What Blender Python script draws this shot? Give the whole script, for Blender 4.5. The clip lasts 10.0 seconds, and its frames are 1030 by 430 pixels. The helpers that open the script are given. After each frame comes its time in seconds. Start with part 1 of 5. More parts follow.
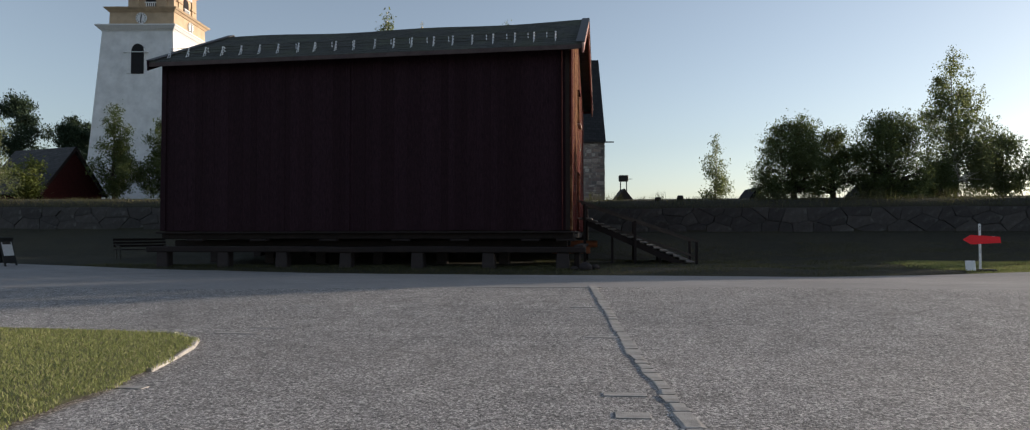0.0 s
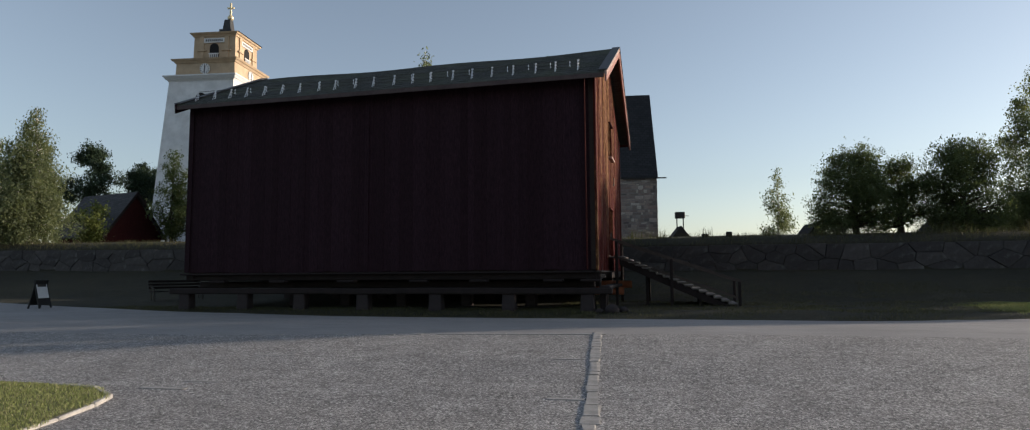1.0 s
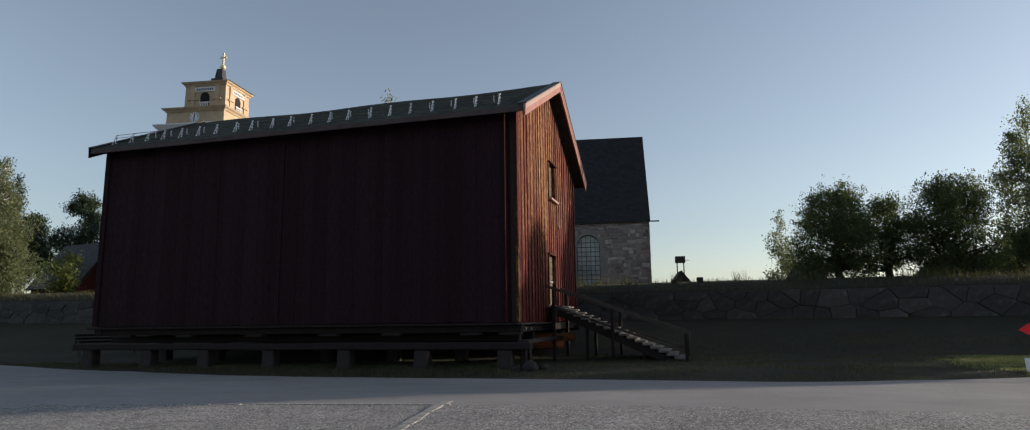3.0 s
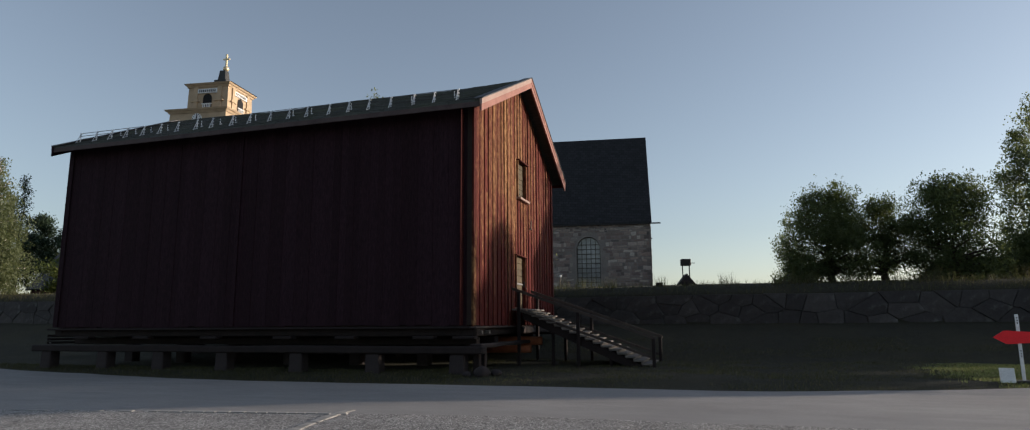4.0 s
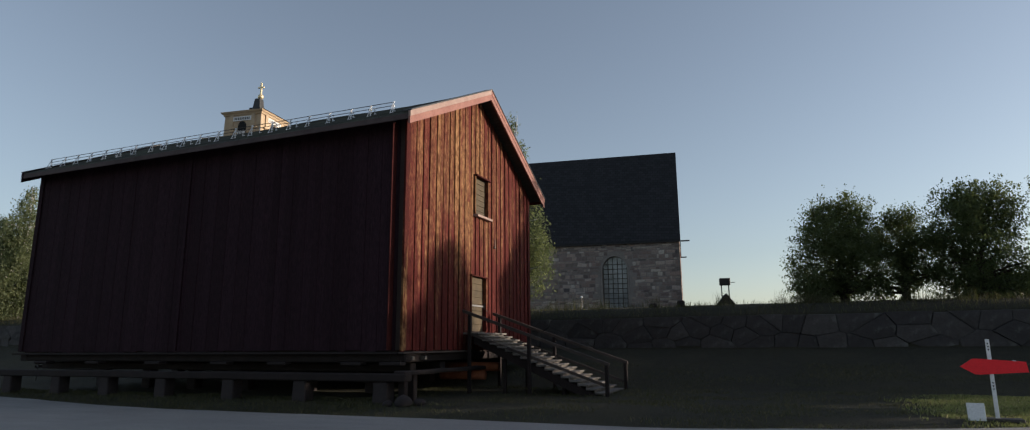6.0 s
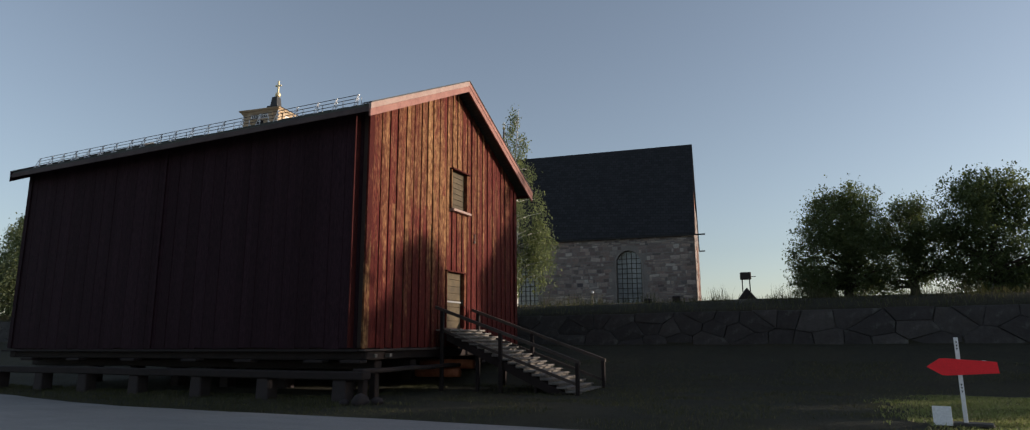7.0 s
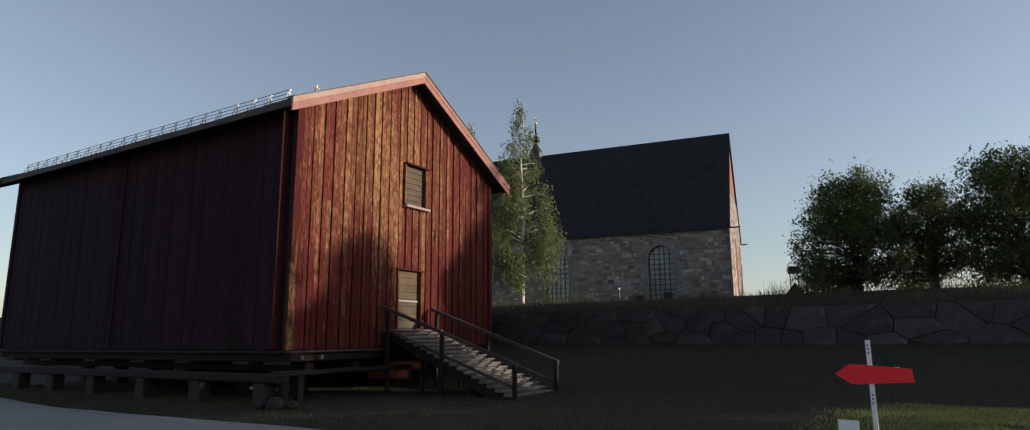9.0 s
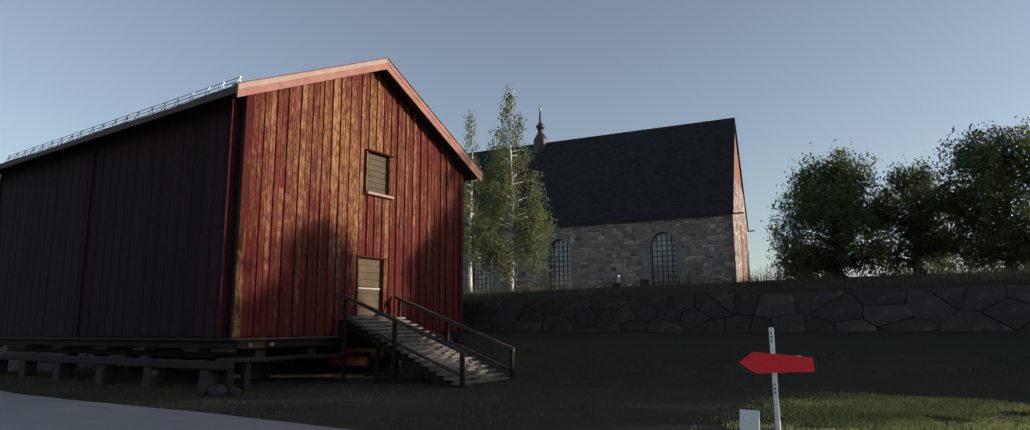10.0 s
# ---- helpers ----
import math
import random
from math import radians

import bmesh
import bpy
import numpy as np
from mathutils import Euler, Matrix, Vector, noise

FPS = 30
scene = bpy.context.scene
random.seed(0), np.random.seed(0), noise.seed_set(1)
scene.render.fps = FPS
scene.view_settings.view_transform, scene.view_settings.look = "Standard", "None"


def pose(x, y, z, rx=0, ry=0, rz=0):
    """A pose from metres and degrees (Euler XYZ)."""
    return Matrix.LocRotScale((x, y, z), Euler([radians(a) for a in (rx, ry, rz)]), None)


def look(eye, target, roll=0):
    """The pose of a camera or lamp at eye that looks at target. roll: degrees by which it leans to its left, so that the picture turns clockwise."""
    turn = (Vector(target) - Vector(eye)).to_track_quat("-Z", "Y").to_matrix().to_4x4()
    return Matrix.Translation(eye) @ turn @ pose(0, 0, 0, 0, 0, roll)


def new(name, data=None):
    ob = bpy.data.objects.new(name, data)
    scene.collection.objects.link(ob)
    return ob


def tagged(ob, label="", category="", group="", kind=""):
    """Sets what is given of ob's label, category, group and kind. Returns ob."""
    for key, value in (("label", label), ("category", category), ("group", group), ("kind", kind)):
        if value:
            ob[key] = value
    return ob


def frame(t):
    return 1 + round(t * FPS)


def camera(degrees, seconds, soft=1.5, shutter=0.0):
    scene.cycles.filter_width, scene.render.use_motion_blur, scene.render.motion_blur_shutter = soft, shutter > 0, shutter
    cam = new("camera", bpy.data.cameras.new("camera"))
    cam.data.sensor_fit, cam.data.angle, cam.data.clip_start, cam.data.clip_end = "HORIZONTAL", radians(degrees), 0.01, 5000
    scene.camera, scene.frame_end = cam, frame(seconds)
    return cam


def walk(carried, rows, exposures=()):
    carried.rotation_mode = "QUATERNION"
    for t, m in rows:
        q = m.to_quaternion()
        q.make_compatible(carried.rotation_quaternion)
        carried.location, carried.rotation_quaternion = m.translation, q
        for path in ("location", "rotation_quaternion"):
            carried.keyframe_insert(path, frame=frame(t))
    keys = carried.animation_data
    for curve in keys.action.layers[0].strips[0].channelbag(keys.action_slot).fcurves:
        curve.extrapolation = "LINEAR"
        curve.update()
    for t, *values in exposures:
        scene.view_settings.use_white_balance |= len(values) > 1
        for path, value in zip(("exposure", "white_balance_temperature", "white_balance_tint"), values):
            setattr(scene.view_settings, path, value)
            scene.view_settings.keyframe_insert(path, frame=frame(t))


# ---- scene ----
cam = camera(76.0, 10.0, 1.1)
PATH = [
    (0, (-0.619, -1.414, 1.556), (-0.909, 0.564, 1.613), -0.1),
    (0.5, (-0.034, -0.608, 1.557), (-0.448, 1.344, 1.69), -0.5),
    (1, (0.611, 0.238, 1.571), (0.135, 2.172, 1.748), -0.4),
    (1.5, (1.263, 1.037, 1.591), (0.776, 2.965, 1.797), -0.6),
    (2, (1.945, 1.709, 1.665), (1.45, 3.632, 1.912), -0.4),
    (2.5, (2.667, 2.364, 1.722), (2.159, 4.276, 2.01), -0.5),
    (3.8, (4.712, 4.084, 1.747), (4.139, 5.972, 2.074), -0.6),
    (4, (5.028, 4.324, 1.748), (4.446, 6.21, 2.071), -0.4),
    (4.5, (5.795, 4.918, 1.793), (5.181, 6.791, 2.132), -0.5),
    (5, (6.579, 5.579, 1.811), (5.915, 7.429, 2.177), -0.4),
    (5.5, (7.326, 6.18, 1.809), (6.622, 8.011, 2.198), -0.4),
    (7, (9.606, 8.1, 1.876), (8.77, 9.879, 2.249), -0.4),
    (7.5, (10.332, 8.727, 1.893), (9.463, 10.488, 2.271), -0.5),
    (8, (11.07, 9.468, 1.929), (10.159, 11.208, 2.304), -0.5),
    (8.5, (11.742, 10.114, 1.946), (10.787, 11.831, 2.32), -0.5),
    (9, (12.434, 10.82, 1.952), (11.421, 12.505, 2.318), -0.5),
    (9.5, (13.158, 11.457, 1.968), (12.092, 13.111, 2.324), -0.6),
    (10, (14.045, 12.14, 1.935), (12.97, 13.793, 2.265), -0.5),
]
walk(cam, [(t, look(eye, target, roll)) for t, eye, target, roll in PATH],
     ((0, 0.52), (1, 0.51), (2.5, 0.47), (5, 0.37), (7.5, 0.37), (9, 0.40), (10, 0.46)))

# ---- world, sun, exposure ----
SUN_AZ, SUN_EL = 27.0, 9.2
world = bpy.data.worlds.new("sky")
scene.world = world
world.use_nodes = True
wn = world.node_tree
sky = wn.nodes.new("ShaderNodeTexSky")
sky.sky_type = "NISHITA"
sky.sun_disc = False
sky.sun_elevation = radians(SUN_EL)
sky.sun_rotation = radians(90 - SUN_AZ)
sky.air_density, sky.dust_density, sky.ozone_density = 1.0, 0.8, 1.6
haze = wn.nodes.new("ShaderNodeHueSaturation")
haze.inputs["Saturation"].default_value = 0.64
wn.links.new(sky.outputs[0], haze.inputs["Color"])
wn.links.new(haze.outputs[0], wn.nodes["Background"].inputs[0])
wn.nodes["Background"].inputs[1].default_value = 0.13
sun = new("sun", bpy.data.lights.new("sun", "SUN"))
sun.data.energy, sun.data.angle, sun.data.color = 4.6, radians(0.6), (1.0, 0.83, 0.64)
SUN_DIR = Vector((math.cos(radians(SUN_EL)) * math.cos(radians(SUN_AZ)),
                  math.cos(radians(SUN_EL)) * math.sin(radians(SUN_AZ)), math.sin(radians(SUN_EL))))
sun.matrix_world = look(SUN_DIR * 60, (0, 0, 0))
scene.view_settings.use_white_balance = True
scene.view_settings.white_balance_temperature, scene.view_settings.white_balance_tint = 6150, 12

# ---- materials ----


class Mat:
    """A small builder for node materials."""

    def __init__(self, name, rough=0.8, metal=0.0):
        self.m = bpy.data.materials.new(name)
        self.m.use_nodes = True
        self.t = self.m.node_tree
        self.b = self.t.nodes["Principled BSDF"]
        self.b.inputs["Roughness"].default_value = rough
        self.b.inputs["Metallic"].default_value = metal
        self.b.inputs["Specular IOR Level"].default_value = 0.3
        self.c = self.t.nodes.new("ShaderNodeTexCoord").outputs["Object"]

    def link(self, a, b):
        self.t.links.new(a, b)

    def world_coord(self):
        self.c = self.t.nodes.new("ShaderNodeNewGeometry").outputs["Position"]
        return self

    def scaled(self, s):
        n = self.t.nodes.new("ShaderNodeMapping")
        n.inputs["Scale"].default_value = s
        self.link(self.c, n.inputs[0])
        return n.outputs[0]

    def noise(self, scale, detail=4.0, rough=0.6, stretch=None):
        n = self.t.nodes.new("ShaderNodeTexNoise")
        n.inputs["Scale"].default_value = scale
        n.inputs["Detail"].default_value = detail
        n.inputs["Roughness"].default_value = rough
        self.link(self.scaled(stretch) if stretch else self.c, n.inputs["Vector"])
        return n.outputs["Fac"]

    def voronoi(self, scale, feature="F1", stretch=None, out="Distance"):
        n = self.t.nodes.new("ShaderNodeTexVoronoi")
        n.feature = feature
        n.inputs["Scale"].default_value = scale
        self.link(self.scaled(stretch) if stretch else self.c, n.inputs["Vector"])
        return n.outputs[out]

    def ramp(self, fac, stops):
        n = self.t.nodes.new("ShaderNodeValToRGB")
        while len(n.color_ramp.elements) < len(stops):
            n.color_ramp.elements.new(0.5)
        for e, (p, col) in zip(n.color_ramp.elements, stops):
            e.position = p
            e.color = (*col, 1) if isinstance(col, tuple) else (col, col, col, 1)
        self.link(fac, n.inputs[0])
        return n.outputs[0]

    def mix(self, fac, a, b, blend="MIX"):
        n = self.t.nodes.new("ShaderNodeMix")
        n.data_type, n.blend_type = "RGBA", blend
        for v, i in ((fac, 0), (a, 6), (b, 7)):
            if isinstance(v, tuple):
                n.inputs[i].default_value = (*v, 1)
            elif isinstance(v, (int, float)):
                n.inputs[i].default_value = v
            else:
                self.link(v, n.inputs[i])
        return n.outputs[2]

    def math(self, op, a, b=0.5):
        n = self.t.nodes.new("ShaderNodeMath")
        n.operation = op
        for v, i in ((a, 0), (b, 1)):
            if isinstance(v, (int, float)):
                n.inputs[i].default_value = v
            else:
                self.link(v, n.inputs[i])
        return n.outputs[0]

    def random(self):
        return self.t.nodes.new("ShaderNodeObjectInfo").outputs["Random"]

    def island(self):
        return self.t.nodes.new("ShaderNodeNewGeometry").outputs["Random Per Island"]

    def color(self, c):
        if isinstance(c, tuple):
            self.b.inputs["Base Color"].default_value = (*c, 1)
        else:
            self.link(c, self.b.inputs["Base Color"])
        return self

    def bump(self, h, strength=0.4, dist=0.01):
        n = self.t.nodes.new("ShaderNodeBump")
        n.inputs["Strength"].default_value = strength
        n.inputs["Distance"].default_value = dist
        self.link(h, n.inputs["Height"])
        self.link(n.outputs[0], self.b.inputs["Normal"])
        return self


def mottled(name, a, b, scale=3.0, rough=0.8, fine=40.0, bump=0.3, metal=0.0, stretch=None):
    k = Mat(name, rough, metal)
    n1, n2 = k.noise(scale, stretch=stretch), k.noise(fine, 3, stretch=stretch)
    col = k.mix(k.ramp(n1, [(0.3, 0.0), (0.7, 1.0)]), a, b)
    col = k.mix(0.35, col, k.ramp(n2, [(0.3, 0.35), (0.7, 1.0)]), "MULTIPLY")
    k.color(col).bump(n2, bump, 0.01)
    return k.m


def painted_boards(name, red, faded, bare, wear=0.5, spread=0.25, worn_at=None):
    """Red earth paint on vertical rough-sawn boards, worn through to the wood in streaks."""
    k = Mat(name, 0.85)
    k.b.inputs["Specular IOR Level"].default_value = 0.12
    shift = k.t.nodes.new("ShaderNodeVectorMath")
    shift.operation = "MULTIPLY_ADD"
    shift.inputs[1].default_value = (37.0, 91.0, 53.0)
    k.link(k.random(), shift.inputs[0])
    k.link(k.c, shift.inputs[2])
    k.c = shift.outputs[0]
    streak = k.noise(2.2, 5, 0.65, (4.0, 4.0, 0.42))
    flake = k.noise(7.0, 6, 0.75, (2.2, 2.2, 0.75))
    grain = k.noise(9.0, 5, 0.7, (9.0, 9.0, 0.5))
    knots = k.noise(5.0, 3, 0.6, (1.6, 1.6, 0.9))
    r = k.random()
    worn = k.math("ADD", k.math("MULTIPLY", streak, 0.55), k.math("MULTIPLY", flake, 0.40))
    worn = k.math("ADD", worn, k.math("MULTIPLY", k.math("SUBTRACT", r, 0.5), spread))
    if worn_at:
        geo = k.t.nodes.new("ShaderNodeNewGeometry")
        d = k.t.nodes.new("ShaderNodeVectorMath")
        d.operation = "DISTANCE"
        d.inputs[1].default_value = worn_at
        k.link(geo.outputs["Position"], d.inputs[0])
        worn = k.math("ADD", worn, k.math("MULTIPLY", k.math("SUBTRACT", 3.4, d.outputs["Value"]), 0.045))
    fac = k.ramp(worn, [(wear - 0.07, 0.0), (wear + 0.13, 1.0)])
    paint = k.mix(k.ramp(grain, [(0.35, 0.0), (0.7, 1.0)]), red, faded)
    wood = k.mix(k.ramp(knots, [(0.38, 0.0), (0.62, 1.0)]), bare, tuple(c * f for c, f in zip(bare, (0.42, 0.34, 0.30))))
    col = k.mix(fac, paint, wood)
    col = k.mix(k.ramp(k.math("FRACT", k.math("MULTIPLY", r, 7.7)), [(0.0, 0.0), (1.0, 0.5)]), col, k.mix(1.0, col, (0.42, 0.34, 0.32), "MULTIPLY"))
    col = k.mix(0.6, col, k.ramp(grain, [(0.32, 0.2), (0.6, 1.0)]), "MULTIPLY")
    col = k.mix(0.55, col, k.ramp(flake, [(0.33, 0.35), (0.55, 1.0), (0.75, 1.35)]), "MULTIPLY")
    k.color(col).bump(grain, 0.7, 0.008)
    return k.m


def leaf(name, a, b, trans=0.3):
    k = Mat(name, 0.6)
    col = k.mix(k.island(), a, b)
    k.color(col)
    tr = k.t.nodes.new("ShaderNodeBsdfTranslucent")
    k.link(k.mix(0.5, col, (0.20, 0.24, 0.06)), tr.inputs[0])
    ms = k.t.nodes.new("ShaderNodeMixShader")
    ms.inputs[0].default_value = trans
    k.link(k.b.outputs[0], ms.inputs[1])
    k.link(tr.outputs[0], ms.inputs[2])
    k.link(ms.outputs[0], k.t.nodes["Material Output"].inputs[0])
    return k.m


M_GABLE = painted_boards("worn_red_boards", (0.088, 0.014, 0.014), (0.165, 0.034, 0.026), (0.40, 0.22, 0.105), 0.50, 0.17, (-2.0, 27.0, 7.9))
# Barn red darkened well below the gable's: the wall's shade is in the colour.
M_FRONT_SHADED = painted_boards("shade_darkened_red_boards", (0.0285, 0.0135, 0.0195), (0.038, 0.0178, 0.0248), (0.050, 0.026, 0.029), 0.70, 0.10)
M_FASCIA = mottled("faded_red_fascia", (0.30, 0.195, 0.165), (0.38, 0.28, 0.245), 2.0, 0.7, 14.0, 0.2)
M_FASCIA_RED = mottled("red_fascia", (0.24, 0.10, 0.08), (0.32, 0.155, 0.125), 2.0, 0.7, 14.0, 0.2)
M_CORNER = painted_boards("corner_boards", (0.068, 0.011, 0.010), (0.10, 0.022, 0.016), (0.40, 0.24, 0.11), 0.50, 0.2, (-2.0, 23.0, 2.2))
M_EAVE = mottled("weathered_eave_board", (0.10, 0.072, 0.070), (0.065, 0.046, 0.046), 1.5, 0.8, 18.0, 0.3)
# Lighter copy of the beam timber, for rails and boards in the sun.
M_RAIL = mottled("sunlit_worn_timber", (0.085, 0.066, 0.056), (0.045, 0.036, 0.031), 2.5, 0.8, 30.0, 0.4)
# Near black: the shade under the barn is put into the timber's colour.
M_BEAM = mottled("shade_darkened_timber", (0.025, 0.0165, 0.0155), (0.013, 0.009, 0.0085), 2.5, 0.85, 30.0, 0.5)
M_LOG = mottled("red_brown_log_end", (0.42, 0.15, 0.07), (0.26, 0.075, 0.035), 3.0, 0.8, 25.0, 0.4)
M_STAIR = mottled("grey_stair_planks", (0.21, 0.19, 0.17), (0.11, 0.10, 0.09), 3.0, 0.85, 28.0, 0.5)
M_DOORWOOD = mottled("grey_brown_door_planks", (0.115, 0.085, 0.046), (0.055, 0.042, 0.027), 2.0, 0.8, 20.0, 0.4)
M_IRON = mottled("dark_iron", (0.05, 0.048, 0.045), (0.09, 0.08, 0.07), 8.0, 0.55, 60.0, 0.2, 0.6)
M_GALV = mottled("galvanised_steel", (0.75, 0.76, 0.78), (0.62, 0.63, 0.65), 8.0, 0.45, 40.0, 0.1, 0.3)
M_STEELDULL = mottled("dull_iron_bar", (0.30, 0.30, 0.30), (0.20, 0.20, 0.20), 8.0, 0.5, 40.0, 0.1, 0.2)
# Dark brown stands for shade in the board gaps and below the floor.
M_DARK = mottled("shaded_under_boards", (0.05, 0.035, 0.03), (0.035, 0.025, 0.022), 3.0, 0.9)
# Granite taken down to near black, as it looks in the barn's shade.
M_POSTSTONE = mottled("shade_darkened_granite", (0.046, 0.036, 0.036), (0.026, 0.021, 0.021), 3.0, 0.9, 40.0, 0.5)


def roof_material(name, a, b, course, length, moss=None):
    k = Mat(name, 0.85)
    br = k.t.nodes.new("ShaderNodeTexBrick")
    br.inputs["Scale"].default_value = 1.0
    br.inputs["Brick Width"].default_value = length
    br.inputs["Row Height"].default_value = course
    br.inputs["Mortar Size"].default_value = course * 0.06
    br.inputs["Color1"].default_value = (*a, 1)
    br.inputs["Color2"].default_value = (*b, 1)
    br.inputs["Mortar"].default_value = (*[c * 0.35 for c in a], 1)
    uv = k.t.nodes.new("ShaderNodeTexCoord").outputs["UV"]
    k.link(uv, br.inputs["Vector"])
    n1, n2 = k.noise(0.7), k.noise(9.0)
    col = k.mix(0.5, br.outputs["Color"], k.ramp(n2, [(0.3, 0.45), (0.7, 1.0)]), "MULTIPLY")
    if moss:
        col = k.mix(k.ramp(n1, [(0.45, 0.0), (0.75, 0.7)]), col, moss)
    k.color(col).bump(br.outputs["Fac"], -0.6, 0.02)
    return k.m


M_ROOF = roof_material("mossy_shingle_roof", (0.085, 0.09, 0.085), (0.06, 0.064, 0.062), 0.16, 0.45, (0.085, 0.10, 0.065))
M_CHROOF = roof_material("tarred_shingle_roof", (0.030, 0.031, 0.035), (0.018, 0.019, 0.022), 0.35, 0.5)
M_SHEDROOF = roof_material("grey_shingle_roof", (0.085, 0.083, 0.085), (0.055, 0.055, 0.058), 0.25, 0.5)


def stone_material(name, stops, scale=6.0, lichen=True):
    k = Mat(name, 0.9)
    base = k.ramp(k.random(), stops)
    n1, n2 = k.noise(scale), k.noise(scale * 9, 3)
    col = k.mix(0.6, base, k.ramp(n1, [(0.25, 0.5), (0.75, 1.15)]), "MULTIPLY")
    col = k.mix(0.4, col, k.ramp(n2, [(0.3, 0.5), (0.7, 1.2)]), "MULTIPLY")
    if lichen:
        col = k.mix(k.ramp(k.noise(2.3), [(0.58, 0.0), (0.72, 0.5)]), col, (0.15, 0.155, 0.14))
    k.color(col).bump(n1, 1.0, 0.06)
    return k.m


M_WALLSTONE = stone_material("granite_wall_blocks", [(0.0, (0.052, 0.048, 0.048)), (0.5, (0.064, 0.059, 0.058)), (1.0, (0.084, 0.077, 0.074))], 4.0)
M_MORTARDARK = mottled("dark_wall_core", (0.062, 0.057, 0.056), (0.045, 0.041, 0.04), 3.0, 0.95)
CH_STOPS = [(0.0, (0.14, 0.115, 0.11)), (0.2, (0.26, 0.215, 0.195)), (0.42, (0.37, 0.31, 0.27)), (0.6, (0.20, 0.155, 0.15)), (0.78, (0.33, 0.25, 0.215)), (0.92, (0.50, 0.45, 0.40)), (1.0, (0.075, 0.068, 0.075))]
M_CHSTONE = stone_material("church_fieldstone", CH_STOPS, 3.0, False)
M_CHMORTAR = mottled("church_mortar", (0.27, 0.245, 0.225), (0.20, 0.182, 0.17), 1.2, 0.95, 14.0, 0.5)
M_PLASTER = mottled("white_lime_plaster", (0.80, 0.80, 0.80), (0.72, 0.73, 0.74), 0.35, 0.9, 0.9, 0.05)
M_OCHRE = mottled("ochre_plaster", (0.52, 0.40, 0.275), (0.47, 0.355, 0.235), 0.4, 0.85, 1.2, 0.05)
M_BRICK = mottled("orange_brick", (0.26, 0.12, 0.075), (0.20, 0.09, 0.06), 3.0, 0.9, 12.0, 0.5)
M_BLACKCOP = mottled("black_metal_roofing", (0.03, 0.03, 0.03), (0.05, 0.05, 0.05), 2.0, 0.5)
M_GOLD = mottled("gilded_metal", (0.85, 0.72, 0.45), (0.75, 0.62, 0.38), 3.0, 0.35, 20.0, 0.05, 0.4)
M_WHITE = mottled("white_paint", (0.80, 0.80, 0.80), (0.72, 0.73, 0.74), 4.0, 0.5, 30.0, 0.05)
M_BLACK = mottled("black_paint", (0.02, 0.02, 0.02), (0.03, 0.03, 0.03), 4.0, 0.6)
M_DKINT = mottled("dark_interior", (0.02, 0.02, 0.022), (0.015, 0.015, 0.016), 2.0, 0.9)
M_RED = mottled("red_sign_paint", (0.90, 0.024, 0.034), (0.82, 0.02, 0.03), 3.0, 0.5, 60.0, 0.03)
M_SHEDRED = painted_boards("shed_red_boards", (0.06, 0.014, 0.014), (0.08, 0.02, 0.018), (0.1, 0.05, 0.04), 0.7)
M_BARKD = mottled("dark_bark", (0.09, 0.07, 0.055), (0.05, 0.04, 0.032), 4.0, 0.95, 20.0, 0.8)
M_GRAVEL = mottled("pale_granite_slab", (0.46, 0.435, 0.405), (0.27, 0.257, 0.24), 5.0, 0.9, 70.0, 0.4)


def glass_material():
    k = Mat("sky_tinted_window_glass", 0.12)
    k.b.inputs["Specular IOR Level"].default_value = 0.8
    n = k.noise(1.4)
    # Pale grey base stands in for the sky reflected in the panes.
    k.color(k.ramp(n, [(0.3, (0.20, 0.215, 0.225)), (0.7, (0.32, 0.34, 0.35))])).bump(n, 0.05, 0.05)
    return k.m


M_GLASS = glass_material()


def birch_bark():
    k = Mat("birch_bark", 0.7)
    n = k.noise(3.0, 4, 0.6, (1.5, 1.5, 9.0))
    k.color(k.ramp(n, [(0.36, (0.06, 0.055, 0.05)), (0.46, (0.62, 0.60, 0.57)), (0.8, (0.75, 0.73, 0.70))]))
    return k.m


M_BIRCH = birch_bark()
L_BIRCH = leaf("birch_leaves", (0.115, 0.14, 0.078), (0.20, 0.225, 0.13), 0.55)
L_MAPLE = leaf("maple_leaves", (0.068, 0.095, 0.045), (0.13, 0.158, 0.07), 0.5)
L_PINE = leaf("pine_needles", (0.028, 0.05, 0.03), (0.05, 0.075, 0.04), 0.05)
L_BUSH = leaf("bush_leaves", (0.09, 0.12, 0.03), (0.16, 0.18, 0.05), 0.3)


def grass_blades(name, a, b, straw):
    k = Mat(name, 0.7)
    col = k.mix(k.island(), a, b)
    col = k.mix(k.ramp(k.math("FRACT", k.math("MULTIPLY", k.island(), 17.3)), [(0.8, 0.0), (0.9, 1.0)]), col, straw)
    k.color(col)
    tr = k.t.nodes.new("ShaderNodeBsdfTranslucent")
    k.link(k.mix(0.3, col, (0.30, 0.32, 0.09)), tr.inputs[0])
    ms = k.t.nodes.new("ShaderNodeMixShader")
    ms.inputs[0].default_value = 0.35
    k.link(k.b.outputs[0], ms.inputs[1])
    k.link(tr.outputs[0], ms.inputs[2])
    k.link(ms.outputs[0], k.t.nodes["Material Output"].inputs[0])
    return k.m


